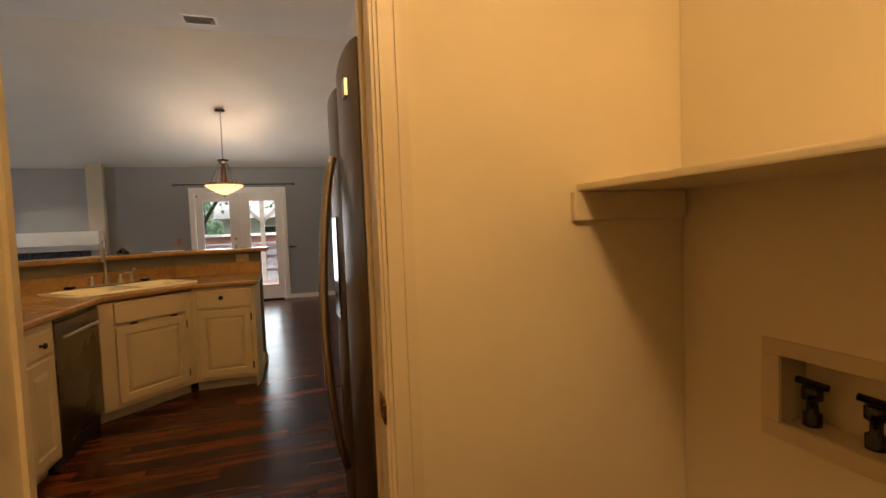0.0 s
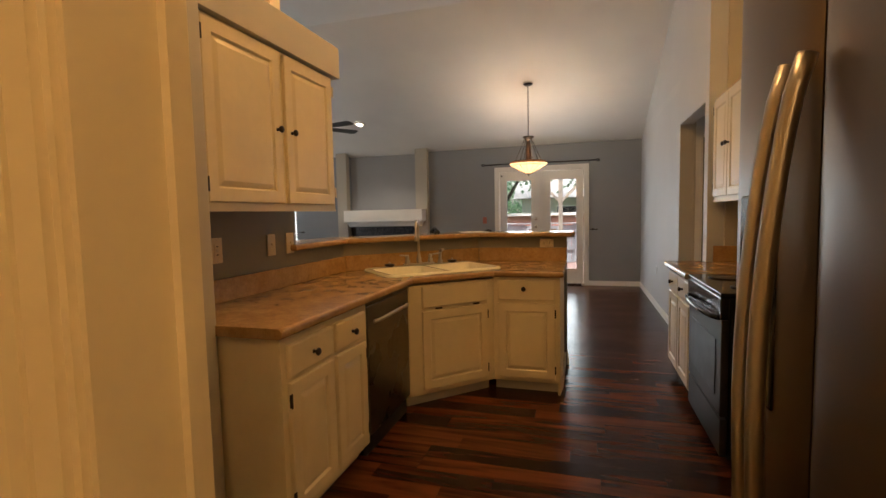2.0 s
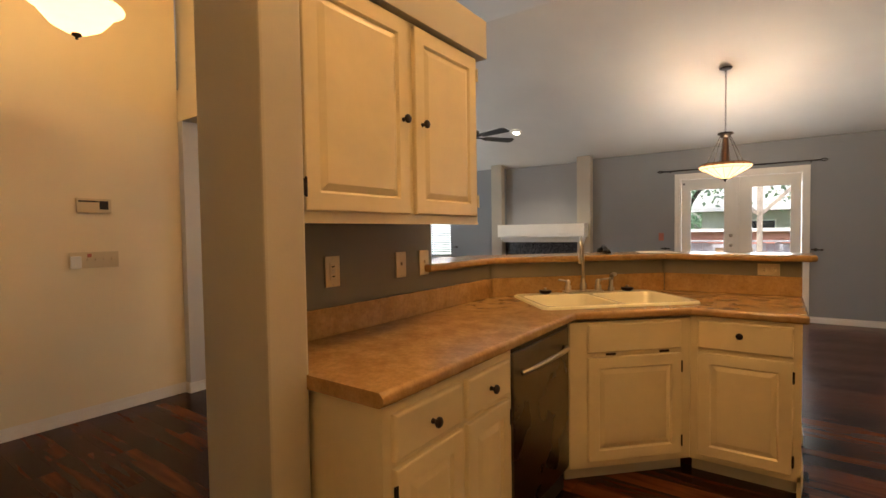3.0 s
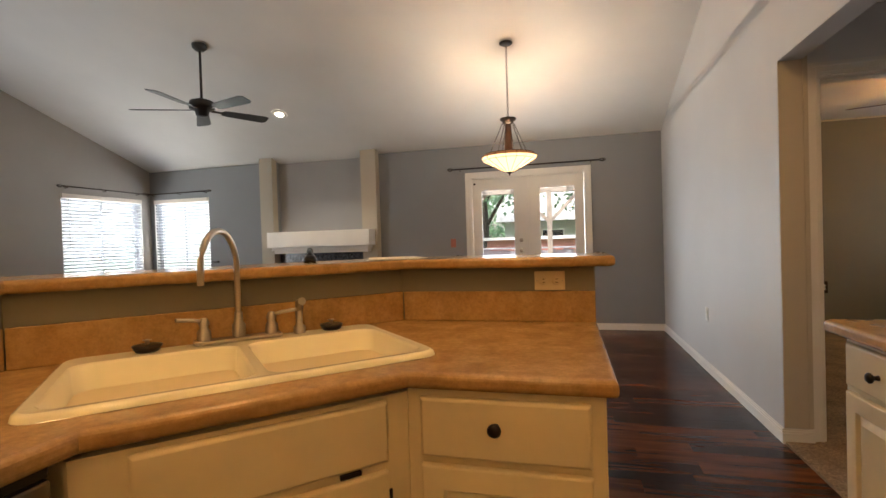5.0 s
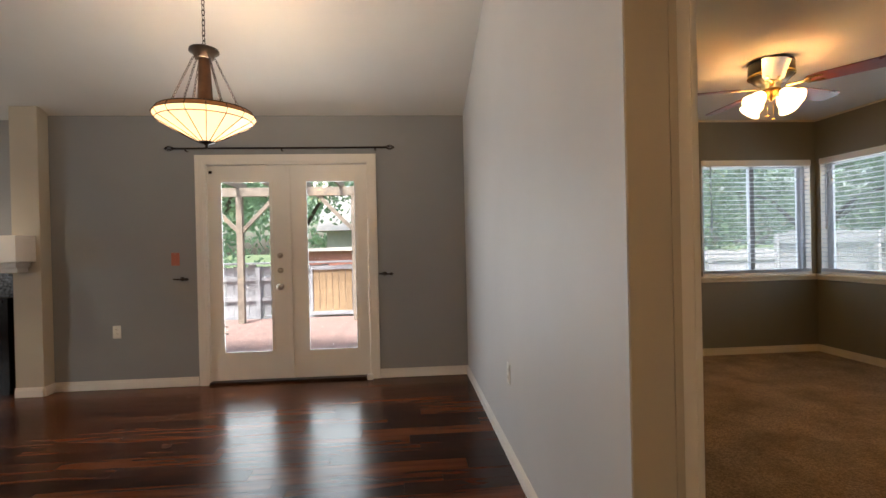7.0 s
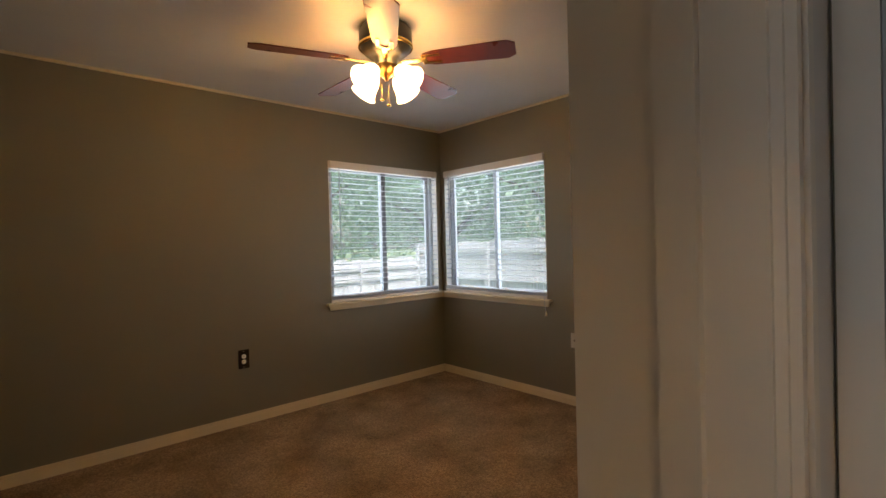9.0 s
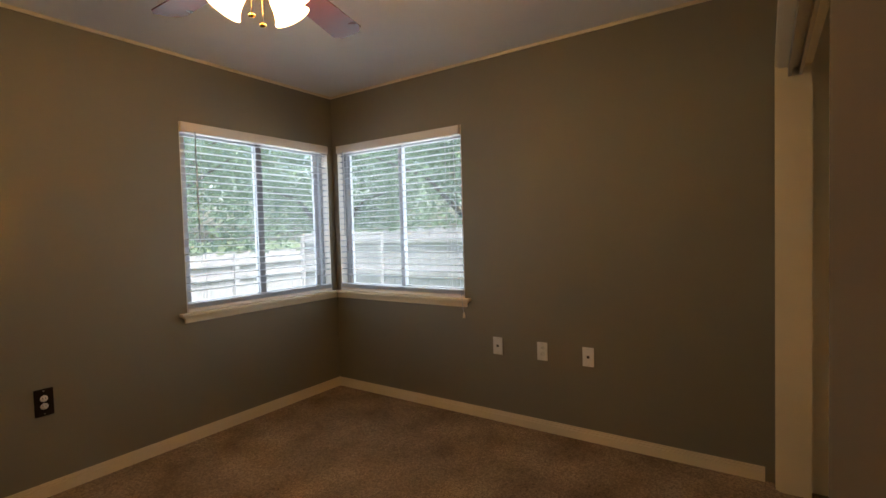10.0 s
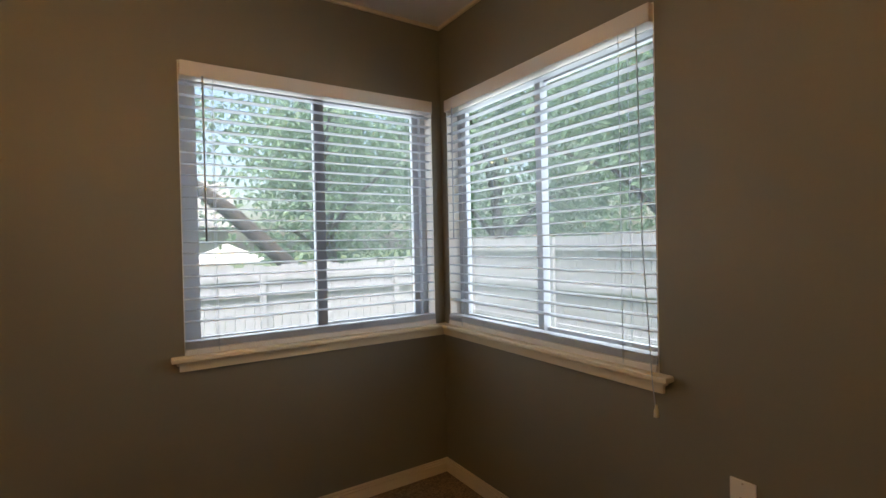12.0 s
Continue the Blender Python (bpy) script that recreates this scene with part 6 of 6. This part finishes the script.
lt = solid("leaning_trunk", tube([(6.35, 16.7, 0.75), (6.0, 16.7, 1.12), (5.15, 16.7, 1.95), (4.5, 16.7, 2.45), (3.4, 16.8, 2.8)], 0, 10, None, [0.17, 0.15, 0.14, 0.12, 0.08]), M["bark"], "dark leaning tree limb beyond the fence", "tree limb")
solid("stump", tube([(6.6, 16.7, GROUND), (6.34, 16.7, 0.78)], 0, 10, None, [0.22, 0.18]), M["bark"], "thick tree stump under the leaning limb", "tree stump")
nb = thing("neighbour_house", pose(2.2, 27, GROUND), "pale neighbouring house with a grey roof", "house")
part("wall", boxes((-5.0, 4.5, 0, 6, 0, 2.6)), principled("pale_siding", (0.55, 0.53, 0.50), 0.7), nb)
bm = bmesh.new()
vs = [bm.verts.new(v) for v in ((-5.4, -0.5, 2.5), (4.9, -0.5, 2.5), (4.9, 6.5, 2.5), (-5.4, 6.5, 2.5), (-5.4, 3, 4.6), (4.9, 3, 4.6))]
for q in ((0, 1, 5, 4), (2, 3, 4, 5), (0, 4, 3), (1, 2, 5), (3, 2, 1, 0)):
    bm.faces.new([vs[i] for i in q])
part("roof", bm, principled("grey_shingle_roof", (0.30, 0.29, 0.28), 0.85, vary=0.3, scale=5), nb)
for x in (-3.2, -0.6, 2.0):
    w = part("window", boxes((x, x + 1.1, -0.03, 0.02, 0.9, 2.1)), M["trim"], nb)
    part("pane", boxes((x + 0.06, x + 1.04, -0.035, -0.029, 0.96, 2.04)), M["black"], w, "dark window pane")
gz = thing("garden_canopy", pose(5.5, 19.5, GROUND), "white pop-up garden canopy beyond the fence", "canopy")
bm = bmesh.new()
vs = [bm.verts.new(v) for v in ((-0.85, -0.85, 1.42), (0.85, -0.85, 1.42), (0.85, 0.85, 1.42), (-0.85, 0.85, 1.42), (0, 0, 1.85))]
for q in ((0, 1, 4), (1, 2, 4), (2, 3, 4), (3, 0, 4), (3, 2, 1, 0)):
    bm.faces.new([vs[i] for i in q])
part("roof", bm, M["whiteplastic"], gz)
for x in (-0.8, 0.8):
    for y in (-0.8, 0.8):
        part("leg", tube([(x, y, 0), (x, y, 1.42)], 0.02, 6), M["nickel"], gz)
rs = thing("brick_shed", pose(-1.0, 19.0, GROUND), "low red-brown shed beyond the deck fence", "shed")
part("wall", boxes((-1.4, 1.9, 0, 1.5, 0, 1.62)), principled("red_brown_siding", (0.38, 0.16, 0.12), 0.8, vary=0.2), rs)
part("roof", boxes((-1.5, 2.0, -0.15, 1.6, 1.62, 1.72)), principled("pale_roof", (0.55, 0.5, 0.47), 0.8), rs)

# ---- floor boards ----
structure("floor", boxes((-6.6, 1.36, -2.0, 9.53, -0.0119, -0.003)), M["dark"], "dark laminate floor with glossy boards laid across", "floor")
floor_ob = bpy.data.objects["floor"]
PW, rngf = 0.125, random.Random(5)
far_v, far_f = [], []
plank_meshes = {}
for r in range(int((NORTH + 2.0) / PW) + 1):
    y = -2.0 + PW * r
    y1 = min(y + PW, NORTH)
    x = -6.45 - rngf.uniform(0, 1.2)
    while x < 1.36:
        ln = rngf.choice((0.6, 0.9, 1.2, 1.2, 1.2))
        x0, x1 = max(x, -6.45), min(x + ln, 1.36)
        x += ln
        if x1 - x0 < 0.02:
            continue
        near = -1.25 < x1 and x0 < 1.36 and 1.25 < y < 9.5 and x1 > -1.2
        g = 0.0006
        vs = ((x0 + g, y + g), (x1 - g, y + g), (x1 - g, y1 - g), (x0 + g, y1 - g))
        if near:
            key = (round(x1 - x0, 3), round(y1 - y, 3))
            if key not in plank_meshes:
                w, h = key
                pv = [(g, g, -0.003), (w - g, g, -0.003), (w - g, h - g, -0.003), (g, h - g, -0.003)]
                pv += [(g, g, -0.0008), (w - g, g, -0.0008), (w - g, h - g, -0.0008), (g, h - g, -0.0008)]
                b = 0.0012
                pv += [(b, b, 0), (w - b, b, 0), (w - b, h - b, 0), (b, h - b, 0)]
                pf = [(8, 9, 10, 11)] + [(i, (i + 1) % 4, (i + 1) % 4 + 4, i + 4) for i in range(4)] + [(i + 4, (i + 1) % 4 + 4, (i + 1) % 4 + 8, i + 8) for i in range(4)]
                me = bpy.data.meshes.new("plank")
                me.from_pydata(pv, [], pf)
                me.materials.append(M["floorwood"])
                plank_meshes[key] = me
            ob = new("plank", plank_meshes[key])
            ob.parent = floor_ob
            ob.location = (x0, y, 0)
        else:
            n = len(far_v)
            far_v += [(a, b, 0.0) for a, b in vs] + [(a, b, -0.003) for a, b in vs]
            far_f += [(n, n + 1, n + 2, n + 3)] + [(n + 4 + i, n + 4 + (i + 1) % 4, n + (i + 1) % 4, n + i) for i in range(4)]
me = bpy.data.meshes.new("far_planks")
me.from_pydata(far_v, [], far_f)
me.materials.append(M["floorwood"])
ob = new("far_planks", me)
ob.parent = floor_ob
tagged(ob, "dark laminate boards farther off", kind="stuff")
